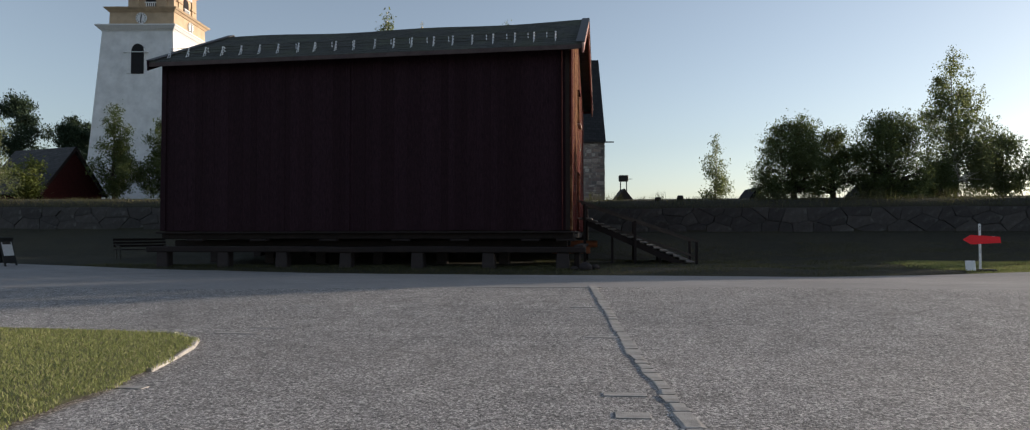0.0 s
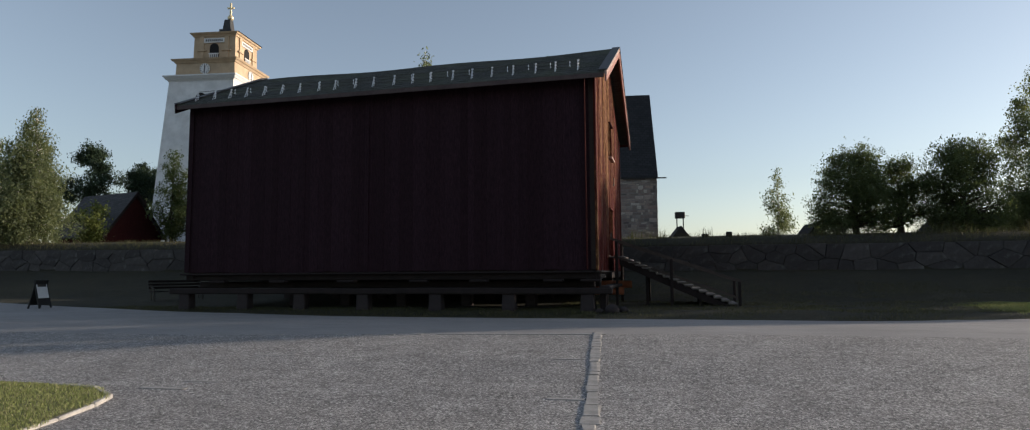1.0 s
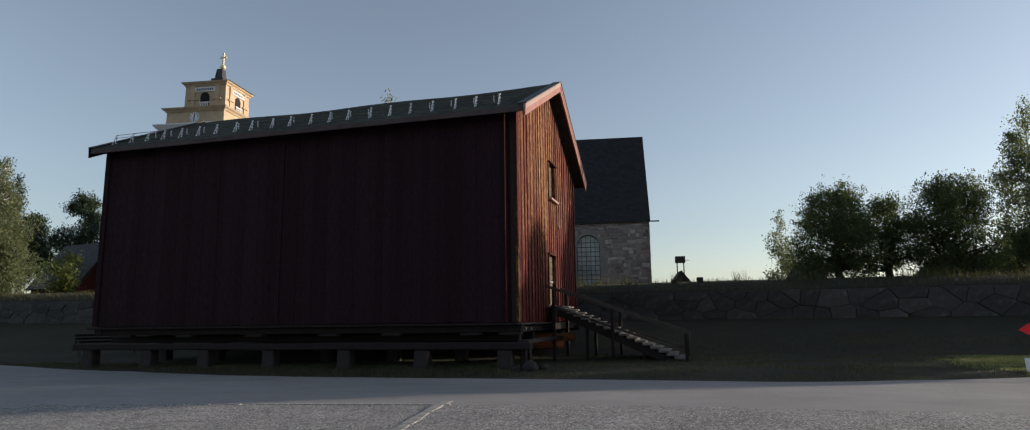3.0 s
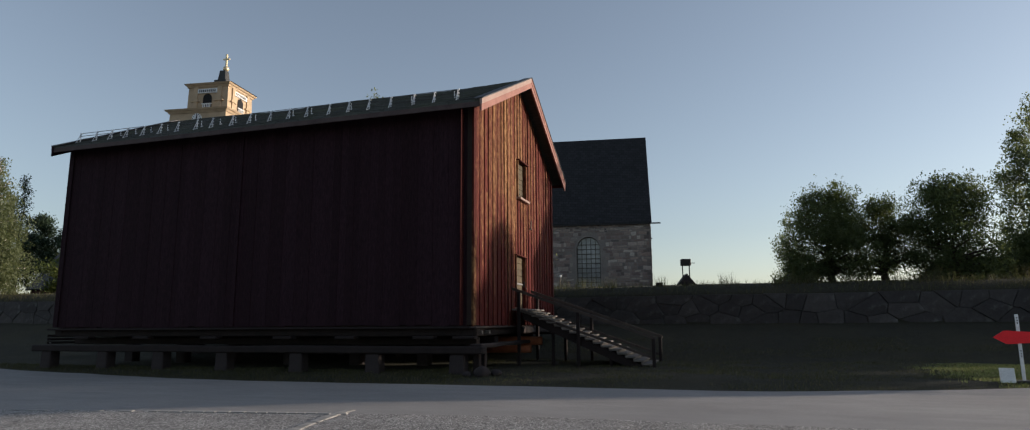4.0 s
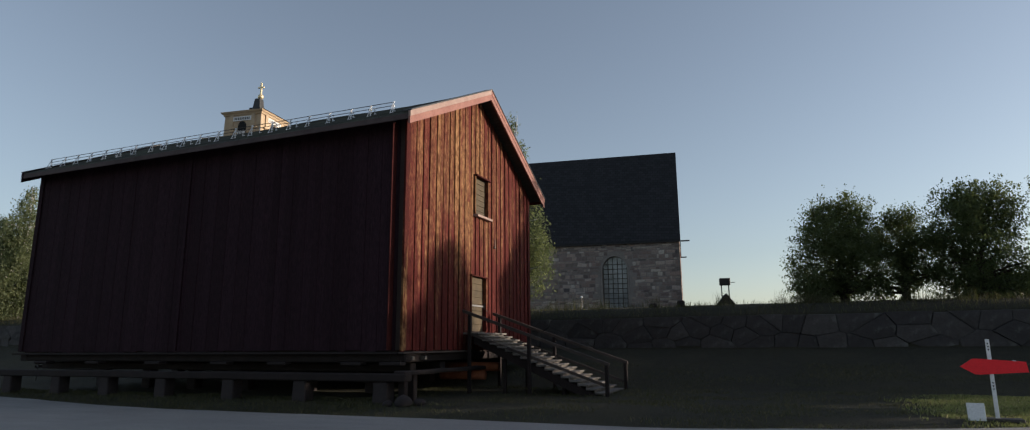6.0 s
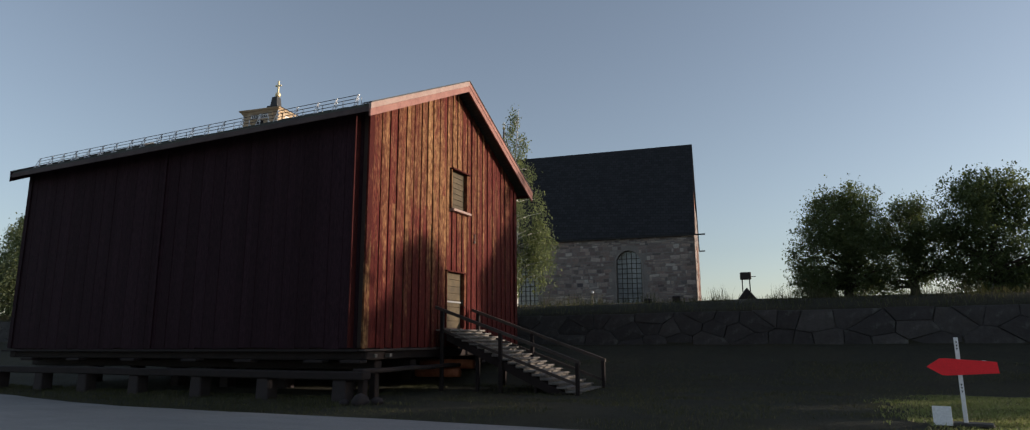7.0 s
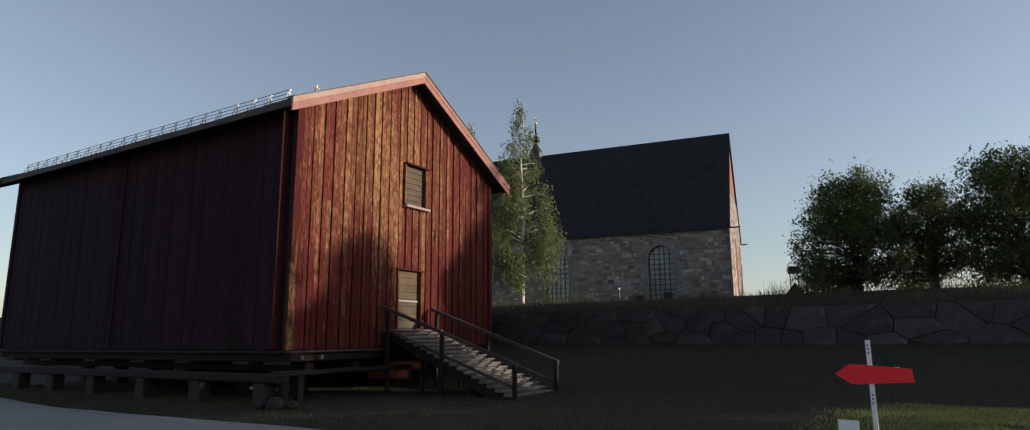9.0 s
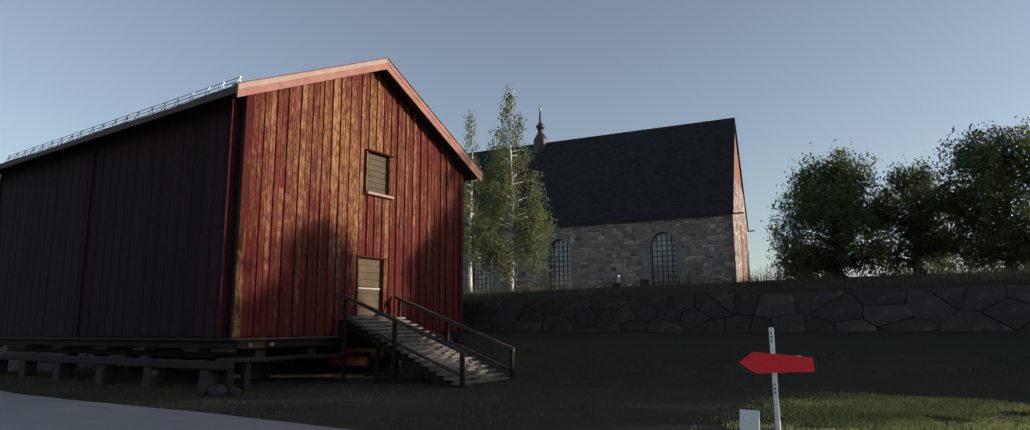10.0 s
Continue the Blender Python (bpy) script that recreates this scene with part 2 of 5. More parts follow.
# Light copy of the grass, its colour raised for the sunlit areas.
M_BLADES_LIT = grass_blades("grass_blades", (0.19, 0.225, 0.07), (0.30, 0.32, 0.12), (0.42, 0.38, 0.21))
# Dark copy of the grass: the slope's shade is in its colour.
M_ROUGH = grass_blades("shade_dark_rough_blades", (0.040, 0.045, 0.021), (0.078, 0.080, 0.038), (0.17, 0.15, 0.085))
# Tall grass darkened too, for the unlit side of bank and barn foot.
M_TALL = grass_blades("shade_dark_dry_grass", (0.032, 0.036, 0.016), (0.06, 0.058, 0.028), (0.13, 0.11, 0.065))


def ground_material():
    k = Mat("shade_dark_lawn_ground", 0.95).world_coord()
    n1, n2, n3 = k.noise(0.25), k.noise(3.0), k.noise(45.0, 3)
    # near-black browns put the slope's shade into the ground colour
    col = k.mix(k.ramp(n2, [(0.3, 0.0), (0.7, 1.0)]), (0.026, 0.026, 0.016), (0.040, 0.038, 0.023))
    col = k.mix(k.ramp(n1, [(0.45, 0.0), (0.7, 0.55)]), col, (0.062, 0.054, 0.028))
    col = k.mix(0.6, col, k.ramp(n3, [(0.3, 0.35), (0.65, 1.2)]), "MULTIPLY")
    k.color(col).bump(n3, 0.9, 0.04)
    return k.m


def asphalt_material():
    k = Mat("worn_asphalt", 0.85).world_coord()
    big, mid, fine, grit = k.noise(0.22, 4), k.noise(1.7, 5), k.noise(55.0, 2, 0.7), k.noise(17.0, 4, 0.8)
    chips = k.voronoi(38.0, out="Color")
    col = k.mix(k.ramp(big, [(0.35, 0.0), (0.68, 1.0)]), (0.275, 0.262, 0.252), (0.350, 0.334, 0.320))
    col = k.mix(0.6, col, k.ramp(mid, [(0.28, 0.6), (0.7, 1.15)]), "MULTIPLY")
    cell = k.t.nodes.new("ShaderNodeSeparateColor")
    k.link(k.voronoi(58.0, out="Color"), cell.inputs[0])
    col = k.mix(0.9, col, k.ramp(cell.outputs[2], [(0.0, 0.4), (0.45, 0.85), (0.8, 1.15), (1.0, 2.1)]), "MULTIPLY")
    col = k.mix(0.4, col, k.ramp(grit, [(0.36, 0.25), (0.5, 0.9), (0.64, 1.9)]), "MULTIPLY")
    col = k.mix(0.6, col, k.ramp(fine, [(0.34, 0.35), (0.52, 0.95), (0.68, 1.7)]), "MULTIPLY")
    sep = k.t.nodes.new("ShaderNodeSeparateColor")
    k.link(chips, sep.inputs[0])
    col = k.mix(k.ramp(sep.outputs[0], [(0.93, 0.0), (0.95, 0.6)]), col, (0.60, 0.58, 0.55))
    col = k.mix(k.ramp(sep.outputs[1], [(0.86, 0.0), (0.90, 0.7)]), col, (0.06, 0.06, 0.06))
    # cracks: meandering thin lines in some stretches only
    wob = k.t.nodes.new("ShaderNodeMix")
    wob.data_type = "VECTOR"
    wob.inputs[0].default_value = 0.25
    nz = k.t.nodes.new("ShaderNodeTexNoise")
    nz.inputs["Scale"].default_value = 1.3
    nz.inputs["Detail"].default_value = 5
    k.link(k.c, nz.inputs["Vector"])
    k.link(k.scaled((0.35, 0.8, 0.8)), wob.inputs[4])
    k.link(nz.outputs["Color"], wob.inputs[5])
    v = k.t.nodes.new("ShaderNodeTexVoronoi")
    v.feature = "DISTANCE_TO_EDGE"
    v.inputs["Scale"].default_value = 1.6
    k.link(wob.outputs[1], v.inputs["Vector"])
    crack = k.ramp(v.outputs["Distance"], [(0.0, 1.0), (0.014, 0.0)])
    where = k.ramp(k.noise(0.35, 2), [(0.48, 0.0), (0.56, 0.95)])
    col = k.mix(k.math("MULTIPLY", k.math("MULTIPLY", crack, where), 0.55), col, (0.07, 0.066, 0.062))
    k.color(col).bump(k.math("ADD", fine, grit), 0.8, 0.012)
    return k.m


def fine_asphalt():
    k = Mat("smooth_asphalt", 0.8).world_coord()
    big, mid, fine = k.noise(0.18, 4), k.noise(2.1, 5, 0.6, (0.35, 1.0, 1.0)), k.noise(60.0, 3, 0.7)
    col = k.mix(k.ramp(big, [(0.35, 0.0), (0.68, 1.0)]), (0.255, 0.243, 0.234), (0.315, 0.301, 0.290))
    col = k.mix(0.5, col, k.ramp(mid, [(0.28, 0.7), (0.7, 1.12)]), "MULTIPLY")
    col = k.mix(0.45, col, k.ramp(fine, [(0.34, 0.45), (0.52, 0.95), (0.68, 1.5)]), "MULTIPLY")
    k.color(col).bump(fine, 0.4, 0.006)
    return k.m


M_GROUND = ground_material()
M_FINEASPHALT = fine_asphalt()
M_ASPHALT = asphalt_material()
M_LAWN = mottled("mown_lawn", (0.10, 0.115, 0.04), (0.16, 0.145, 0.07), 3.0, 0.95, 30.0, 0.6)

# ---- helpers for meshes ----


def mesh_object(name, bm, material, parent=None, smooth=False):
    me = bpy.data.meshes.new(name)
    bm.normal_update()
    bm.to_mesh(me)
    bm.free()
    for m in material if isinstance(material, list) else [material]:
        me.materials.append(m)
    if smooth:
        for p in me.polygons:
            p.use_smooth = True
    ob = new(name, me)
    ob.parent = parent
    return ob


def part(name, bm, material, parent, label="", smooth=False):
    ob = mesh_object(name, bm, material, parent, smooth)
    return tagged(ob, label)


def thing(name, label, category, at=(0, 0, 0), group="", kind="", turn=0):
    ob = new(name)
    ob.empty_display_size = 0.2
    ob.matrix_basis = pose(*at, 0, 0, turn)
    return tagged(ob, label, category, group, kind)


def box(bm, x0, x1, y0, y1, z0, z1, m=None, bevel=0.0):
    """A box between two corners, its long edges broken by a small bevel."""
    r = bmesh.ops.create_cube(bm, size=1)
    vs = r["verts"]
    bmesh.ops.scale(bm, verts=vs, vec=(x1 - x0, y1 - y0, z1 - z0))
    bmesh.ops.translate(bm, verts=vs, vec=((x0 + x1) / 2, (y0 + y1) / 2, (z0 + z1) / 2))
    if bevel:
        es = list({e for v in vs for e in v.link_edges})
        r = bmesh.ops.bevel(bm, geom=es, offset=bevel, segments=1, affect="EDGES", clamp_overlap=True)
        vs = list({v for f in r["faces"] for v in f.verts} | {v for v in vs if v.is_valid})
    if m is not None:
        bmesh.ops.transform(bm, matrix=m, verts=vs)
    return vs


def boxed(*a, **k):
    bm = bmesh.new()
    box(bm, *a, **k)
    return bm


def prism(bm, pts, depth, m=None):
    """A flat outline in x and z, made solid along y from 0 to depth."""
    a = [bm.verts.new((x, 0, z)) for x, z in pts]
    b = [bm.verts.new((x, depth, z)) for x, z in pts]
    n = len(pts)
    bm.faces.new(a)
    bm.faces.new(b[::-1])
    for i in range(n):
        bm.faces.new((a[i], b[i], b[(i + 1) % n], a[(i + 1) % n]))
    bmesh.ops.recalc_face_normals(bm, faces=bm.faces[:])
    if m is not None:
        bmesh.ops.transform(bm, matrix=m, verts=a + b)
    return a + b


def tube(bm, p, q, r0, r1=None, seg=8):
    p, q = Vector(p), Vector(q)
    r1 = r0 if r1 is None else r1
    d = q - p
    rot = d.to_track_quat("Z", "Y").to_matrix().to_4x4()
    r = bmesh.ops.create_cone(bm, cap_ends=True, segments=seg, radius1=r0, radius2=max(r1, 0.001), depth=d.length)
    bmesh.ops.transform(bm, matrix=Matrix.Translation((p + q) / 2) @ rot, verts=r["verts"])


def uv_slope(ob, along, up):
    """Lays texture coordinates in metres along two directions of a roof slope."""
    me = ob.data
    lay = me.uv_layers.new(name="UVMap")
    a, u = Vector(along), Vector(up)
    for lp in me.loops:
        co = me.vertices[lp.vertex_index].co
        lay.data[lp.index].uv = (co.dot(a), co.dot(u))


def smoothstep(a, b, x):
    t = min(1.0, max(0.0, (x - a) / (b - a)))
    return t * t * (3 - 2 * t)


def lerp_table(rows, v):
    for (a, za), (b, zb) in zip(rows, rows[1:]):
        if v <= b:
            return za + (zb - za) * max(0.0, (v - a) / (b - a))
    return rows[-1][1]


WALL_Y = 35.9
FRONT_Z = [(-80, 0.0), (7.5, 0.0), (9.5, 0.08), (11, 0.18), (13.8, 0.30), (16, 0.30), (18.5, 0.25), (20.7, 0.18), (21.6, 0.22), (22.6, 0.29), (26, 0.27), (29.3, 0.34), (32.0, 0.85), (35.4, 1.64), (37, 1.75)]
BACK_Z = [(36, 2.95), (37.2, 3.42), (42, 3.75), (60, 4.7), (80, 5.2), (3000, 5.2)]


def lift(x, y):
    return 0.008 * min(max(0.0, -x - 5), 60) * smoothstep(22, 36, y)


def front_height(x, y):
    return lerp_table(FRONT_Z, y) + lift(x, y)


def back_height(x, y):
    return lerp_table(BACK_Z, y) + lift(x, y) * 1.4 + 0.05 * noise.noise((x * 0.5, y * 0.5, 1.0))


def height(x, y):
    return front_height(x, y) if y < 36.0 else back_height(x, y)


# ---- ground ----
def steps(a, b, d):
    n = max(1, round((b - a) / d))
    return [a + (b - a) * i / n for i in range(n)]


GX = [-2500, -1200, -600, -300, -160, -100] + steps(-80, 60, 2.0) + [60, 100, 160, 300, 600, 1200, 2500]
GY = [-2500, -1000, -300, -100, -40] + steps(-20, 4, 4.0) + steps(4, 35.8, 0.8) + [35.8, 36.1, 36.5, 37.0, 37.6] + steps(38.5, 62, 2.5) + [62, 70, 80, 120, 250, 500, 1000, 2500]


def road_edge(x):
    """Where the asphalt ends and the verge begins, beyond the road."""
    left = max(0.0, -x - 8)
    return min(29.0, 20.6 + 0.12 * math.sin(x * 0.4 + 1.0) + 0.05 * left + 0.0075 * left * left) + 0.25 * max(0.0, x - 5)


def sett_line(x):
    """The row of setts between the coarse square and the finer carriageway."""
    return 14.18 + 0.139 * (min(2.0, max(-10.0, x)) + 1.03)


def ground_z(x, y):
    z = height(x, y)
    if y < 36:
        e = road_edge(x)
        z -= 0.06 * smoothstep(e + 1.0, e + 0.2, y)
        z += 0.05 * noise.noise((x * 0.6, y * 0.6, 3.0)) * smoothstep(e, e + 1.5, y)
    return z


bm = bmesh.new()
grid = [[bm.verts.new((x, y, ground_z(x, y))) for x in GX] for y in GY]
for j in range(len(GY) - 1):
    for i in range(len(GX) - 1):
        bm.faces.new((grid[j][i], grid[j][i + 1], grid[j + 1][i + 1], grid[j + 1][i]))
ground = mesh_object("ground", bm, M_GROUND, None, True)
tagged(ground, "rough grassy ground rising to a churchyard bank", "ground", kind="structure")

RX = [-90, -70, -50] + steps(-40, 40, 1.0) + [40, 60, 90]


def asphalt_sheet(name, material, label, rows):
    """A sheet of asphalt laid over the ground: rows(x) gives the y of each vertex, the last one at a sunk edge."""
    bm = bmesh.new()
    cols = [[bm.verts.new((x, y, front_height(x, y) - d)) for y, d in rows(x)] for x in RX]
    for a, b in zip(cols, cols[1:]):
        for i in range(len(a) - 1):
            bm.faces.new((a[i], b[i], b[i + 1], a[i + 1]))
    return tagged(mesh_object(name, bm, material), label, "road", kind="structure")


def square_rows(x):
    return [(y, 0.0) for y in steps(-60, 0, 20) + steps(0, 7.5, 2.5) + [7.5 + (sett_line(x) - 7.5) * i / 11 for i in range(12)]]


def carriageway_rows(x):
    e = road_edge(x) + 0.10 * noise.noise((x * 1.7, 0, 5))
    y0 = sett_line(x)
    return [(y0 + (e - 0.15 - y0) * i / 8, 0.0) for i in range(9)] + [(e, 0.03)]


asphalt_sheet("square", M_ASPHALT, "worn grey asphalt square with fine cracks and light chippings", square_rows)
asphalt_sheet("road", M_FINEASPHALT, "smooth pale grey asphalt road passing the barn", carriageway_rows)

# ---- barn ----
BX0, BX1, BY0, BY1 = -18.76, -2.10, 23.07, 33.02
BASE, EAVE, RIDGE_Y, RIDGE_Z = 1.70, 8.30, 28.05, 11.04
FRONT_EAVE = 8.58
# the front slope is a little flatter than the back one
SLOPE = (RIDGE_Z - 8.40) / (RIDGE_Y - 22.5)
SLOPE_BACK = (RIDGE_Z - 8.05) / (RIDGE_Y - 22.5)
barn = thing("barn", "large dark red timber barn raised on footings, gable paint worn", "barn", (0, 0, 0))


def rake_z(y):
    """The underside of the roof at y."""
    return RIDGE_Z - 0.12 - (SLOPE if y < RIDGE_Y else SLOPE_BACK) * abs(y - RIDGE_Y)


def plank(w, t, h0, h1, y_dir=False):
    """A vertical plank: width w, thickness t, its top cut from h0 at one edge to h1 at the other, arrises broken."""
    bm = bmesh.new()
    c = min(0.008, t * 0.3)
    prof = [(0, 0), (w, 0), (w, t - c), (w - c, t), (c, t), (0, t - c)]
    lo = [bm.verts.new((a, b, 0)) for a, b in prof]
    hi = [bm.verts.new((a, b, h0 + (h1 - h0) * a / w)) for a, b in prof]
    bm.faces.new(lo[::-1])
    bm.faces.new(hi)
    for i in range(6):
        bm.faces.new((lo[i], lo[(i + 1) % 6], hi[(i + 1) % 6], hi[i]))
    return bm


rng = random.Random(4)

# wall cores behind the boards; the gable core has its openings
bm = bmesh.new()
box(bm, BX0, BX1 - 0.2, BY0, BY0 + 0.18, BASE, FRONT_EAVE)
front_wall = part("front_wall", bm, M_FRONT_SHADED, barn, "red board-clad long wall, its colour darkened as shade")
bm = bmesh.new()
box(bm, BX0, BX1 - 0.2, BY1 - 0.18, BY1, BASE, EAVE)
part("back_wall", bm, M_FRONT_SHADED, barn)


def gable_core(x0, x1, holes):
    bm = bmesh.new()
    cuts = sorted({BY0, BY1, RIDGE_Y, *[h for a in holes for h in a[:2]]})
    for a, b in zip(cuts, cuts[1:]):
        spans = [(BASE, None)]
        for h in holes:
            if h[0] <= a and b <= h[1]:
                spans = [s for lo, hi in spans for s in (((lo, h[2]), (h[3], hi)) if hi is None else ((lo, hi),))]
        for lo, hi in spans:
            ta, tb = (rake_z(a) - 0.03, rake_z(b) - 0.03) if hi is None else (hi, hi)
            pts = [(a, lo), (b, lo), (b, tb), (a, ta)]
            f = [bm.verts.new((x1, y, z)) for y, z in pts]
            g = [bm.verts.new((x0, y, z)) for y, z in pts]
            bm.faces.new(f)
            bm.faces.new(g[::-1])
            for i in range(4):
                bm.faces.new((f[i], g[i], g[(i + 1) % 4], f[(i + 1) % 4]))
    bmesh.ops.remove_doubles(bm, verts=bm.verts[:], dist=0.001)
    bmesh.ops.recalc_face_normals(bm, faces=bm.faces[:])
    return bm


DOOR = (27.45, 28.62, 2.30, 4.20)
HATCH = (27.72, 28.80, 6.45, 7.86)
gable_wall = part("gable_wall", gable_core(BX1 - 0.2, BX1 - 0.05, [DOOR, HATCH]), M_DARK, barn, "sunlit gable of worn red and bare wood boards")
part("far_gable_wall", gable_core(BX0, BX0 + 0.15, []), M_FRONT_SHADED, barn)

# gable boards, two layers: every second board laid over its neighbours' edges
y = BY0 + 0.02
k = 0
while y < BY1 - 0.1:
    w = rng.uniform(0.15, 0.25)
    w = min(w, BY1 - y)
    over = k % 2
    pieces = [(BASE + rng.uniform(-0.05, 0.0), None)]
    for h in (DOOR, HATCH):
        if y + w > h[0] + 0.05 and y < h[1] - 0.05:
            pieces = [s for lo, hi in pieces for s in (((lo, h[2] - 0.05), (h[3] + 0.06, hi)) if hi is None else ((lo, hi),))]
    if len(pieces) == 1 and rng.random() < 0.22:
        cut = rng.uniform(5.6, 6.9)
        pieces = [(pieces[0][0], cut), (cut + 0.004, None)]
    for lo, hi in pieces:
        if hi is not None and hi - lo < 0.2:
            continue
        y0, y1 = max(y, BY0), min(y + w - rng.uniform(0.014, 0.030), BY1)
        wd = y1 - y0
        za, zb = (rake_z(y0) - 0.02, rake_z(y1) - 0.02) if hi is None else (hi, hi)
        if min(za, zb) - lo < 0.1:
            continue
        ob = part("board", plank(wd, 0.03, za - lo, zb - lo), M_GABLE, gable_wall)
        # local x runs along world y, local y points out along world x
        ob.matrix_basis = Matrix(((0, 1, 0, BX1 - 0.05 + 0.028 * over + rng.uniform(0, 0.010)),
                                  (1, 0, 0, y0), (0, 0, 1, lo), (0, 0, 0, 1))) @ pose(0, 0, 0, rng.uniform(-0.1, 0.1), 0, rng.uniform(-1.2, 1.2))
        ob.data.flip_normals()
    y += w
    k += 1

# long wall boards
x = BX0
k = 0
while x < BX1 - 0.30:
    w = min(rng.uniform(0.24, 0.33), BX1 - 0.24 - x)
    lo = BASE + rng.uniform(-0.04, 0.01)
    ob = part("board", plank(w + 0.03, 0.03, FRONT_EAVE - lo, FRONT_EAVE - lo), M_FRONT_SHADED, front_wall)
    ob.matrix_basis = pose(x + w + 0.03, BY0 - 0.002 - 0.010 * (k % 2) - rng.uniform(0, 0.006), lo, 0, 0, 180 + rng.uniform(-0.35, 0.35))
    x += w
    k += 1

# corner boards, sill boards
part("corner_board", boxed(BX1 - 0.03, BX1 + 0.045, BY0 - 0.06, BY0 + 0.17, BASE - 0.02, 8.54, bevel=0.008), M_CORNER, barn, "corner board worn to yellow wood")
part("corner_board", boxed(BX1 - 0.03, BX1 + 0.045, BY1 - 0.17, BY1 + 0.05, BASE - 0.02, 8.10, bevel=0.008), M_CORNER, barn)
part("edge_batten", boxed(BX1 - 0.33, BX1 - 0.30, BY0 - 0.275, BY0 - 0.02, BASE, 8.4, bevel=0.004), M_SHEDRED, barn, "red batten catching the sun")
part("edge_batten", boxed(-10.75, -10.69, BY0 - 0.10, BY0 - 0.03, BASE, 8.5, bevel=0.006), M_FRONT_SHADED, barn)
part("edge_batten", boxed(BX0 - 0.02, BX0 + 0.2, BY0 - 0.08, BY0 - 0.03, BASE, 8.5, bevel=0.006), M_FRONT_SHADED, barn)
part("drip_board", boxed(BX1 - 0.02, BX1 + 0.16, BY0 - 0.15, 27.0, BASE - 0.10, BASE - 0.045, bevel=0.01), M_RAIL, barn, "grey drip board along the gable foot")
part("drip_board", boxed(BX0 - 0.1, BX1 - 0.02, BY0 - 0.22, BY0 + 0.02, BASE - 0.11, BASE - 0.045, bevel=0.01), M_BEAM, barn)

# hatch and door of the gable
hatch = part("hatch", boxed(BX1 - 0.17, BX1 - 0.12, HATCH[0], HATCH[1], HATCH[2], HATCH[3]), M_DOORWOOD, barn, "closed loft hatch of grey horizontal planks")
for i in range(7):
    h = (HATCH[3] - HATCH[2]) / 7
    part("plank", boxed(BX1 - 0.12, BX1 - 0.095 + rng.uniform(0, 0.006), HATCH[0] + 0.02, HATCH[1] - 0.02, HATCH[2] + i * h + 0.006, HATCH[2] + (i + 1) * h - 0.006, bevel=0.006), M_DOORWOOD, hatch)
part("hatch_lintel", boxed(BX1 - 0.05, BX1 + 0.12, HATCH[0] - 0.03, HATCH[1] + 0.14, HATCH[3], HATCH[3] + 0.06, Matrix.Translation((0, 0, 0)), 0.01), M_CORNER, barn, "worn board above the hatch")
part("hatch_sill", boxed(BX1 - 0.05, BX1 + 0.16, HATCH[0] - 0.05, HATCH[1] + 0.14, HATCH[2] - 0.10, HATCH[2] - 0.01, bevel=0.012), M_FASCIA, barn, "sunlit worn sill board")
for yy in (HATCH[0] - 0.035, HATCH[1] - 0.01):
    part("hatch_jamb", boxed(BX1 - 0.1, BX1 + 0.05, yy, yy + 0.05, HATCH[2], HATCH[3], bevel=0.006), M_GABLE, barn)
door = part("door", boxed(BX1 - 0.18, BX1 - 0.12, DOOR[0], DOOR[1], DOOR[2], DOOR[3]), M_DOORWOOD, barn, "closed low door of grey-brown horizontal planks")
for i in range(8):
    h = (DOOR[3] - DOOR[2]) / 8
    part("plank", boxed(BX1 - 0.12, BX1 - 0.095 + rng.uniform(0, 0.008), DOOR[0] + 0.02, DOOR[1] - 0.02, DOOR[2] + i * h + 0.006, DOOR[2] + (i + 1) * h - 0.006, bevel=0.006), M_DOORWOOD, door)
part("bar", boxed(BX1 - 0.10, BX1 - 0.06, DOOR[0] - 0.02, DOOR[1] + 0.05, 3.16, 3.22, bevel=0.006), M_STEELDULL, door, "pale iron locking bar across the door")
bm = bmesh.new()
box(bm, BX1 - 0.06, BX1 + 0.0, DOOR[1] - 0.04, DOOR[1] + 0.10, 3.08, 3.30, bevel=0.02)
tube(bm, (BX1 + 0.0, DOOR[1] + 0.03, 3.12), (BX1 + 0.05, DOOR[1] + 0.03, 3.0), 0.03)
part("padlock", bm, M_IRON, door, "dark padlock and hasp")
part("door_lintel", boxed(BX1 - 0.05, BX1 + 0.09, DOOR[0] - 0.08, DOOR[1] + 0.12, DOOR[3], DOOR[3] + 0.05, bevel=0.008), M_CORNER, barn, "thin drip board over the door")
for yy in (DOOR[0] - 0.04, DOOR[1] - 0.01):
    part("door_jamb", boxed(BX1 - 0.12, BX1 + 0.05, yy, yy + 0.05, DOOR[2], DOOR[3], bevel=0.006), M_GABLE, barn)
bm = bmesh.new()
tube(bm, (BX1 + 0.06, 29.37, 5.42), (BX1 + 0.06, 29.37, 5.75), 0.018)
box(bm, BX1 - 0.01, BX1 + 0.07, 29.33, 29.41, 5.40, 5.48, bevel=0.008)
part("hook", bm, M_IRON, barn, "old iron hook on the gable")

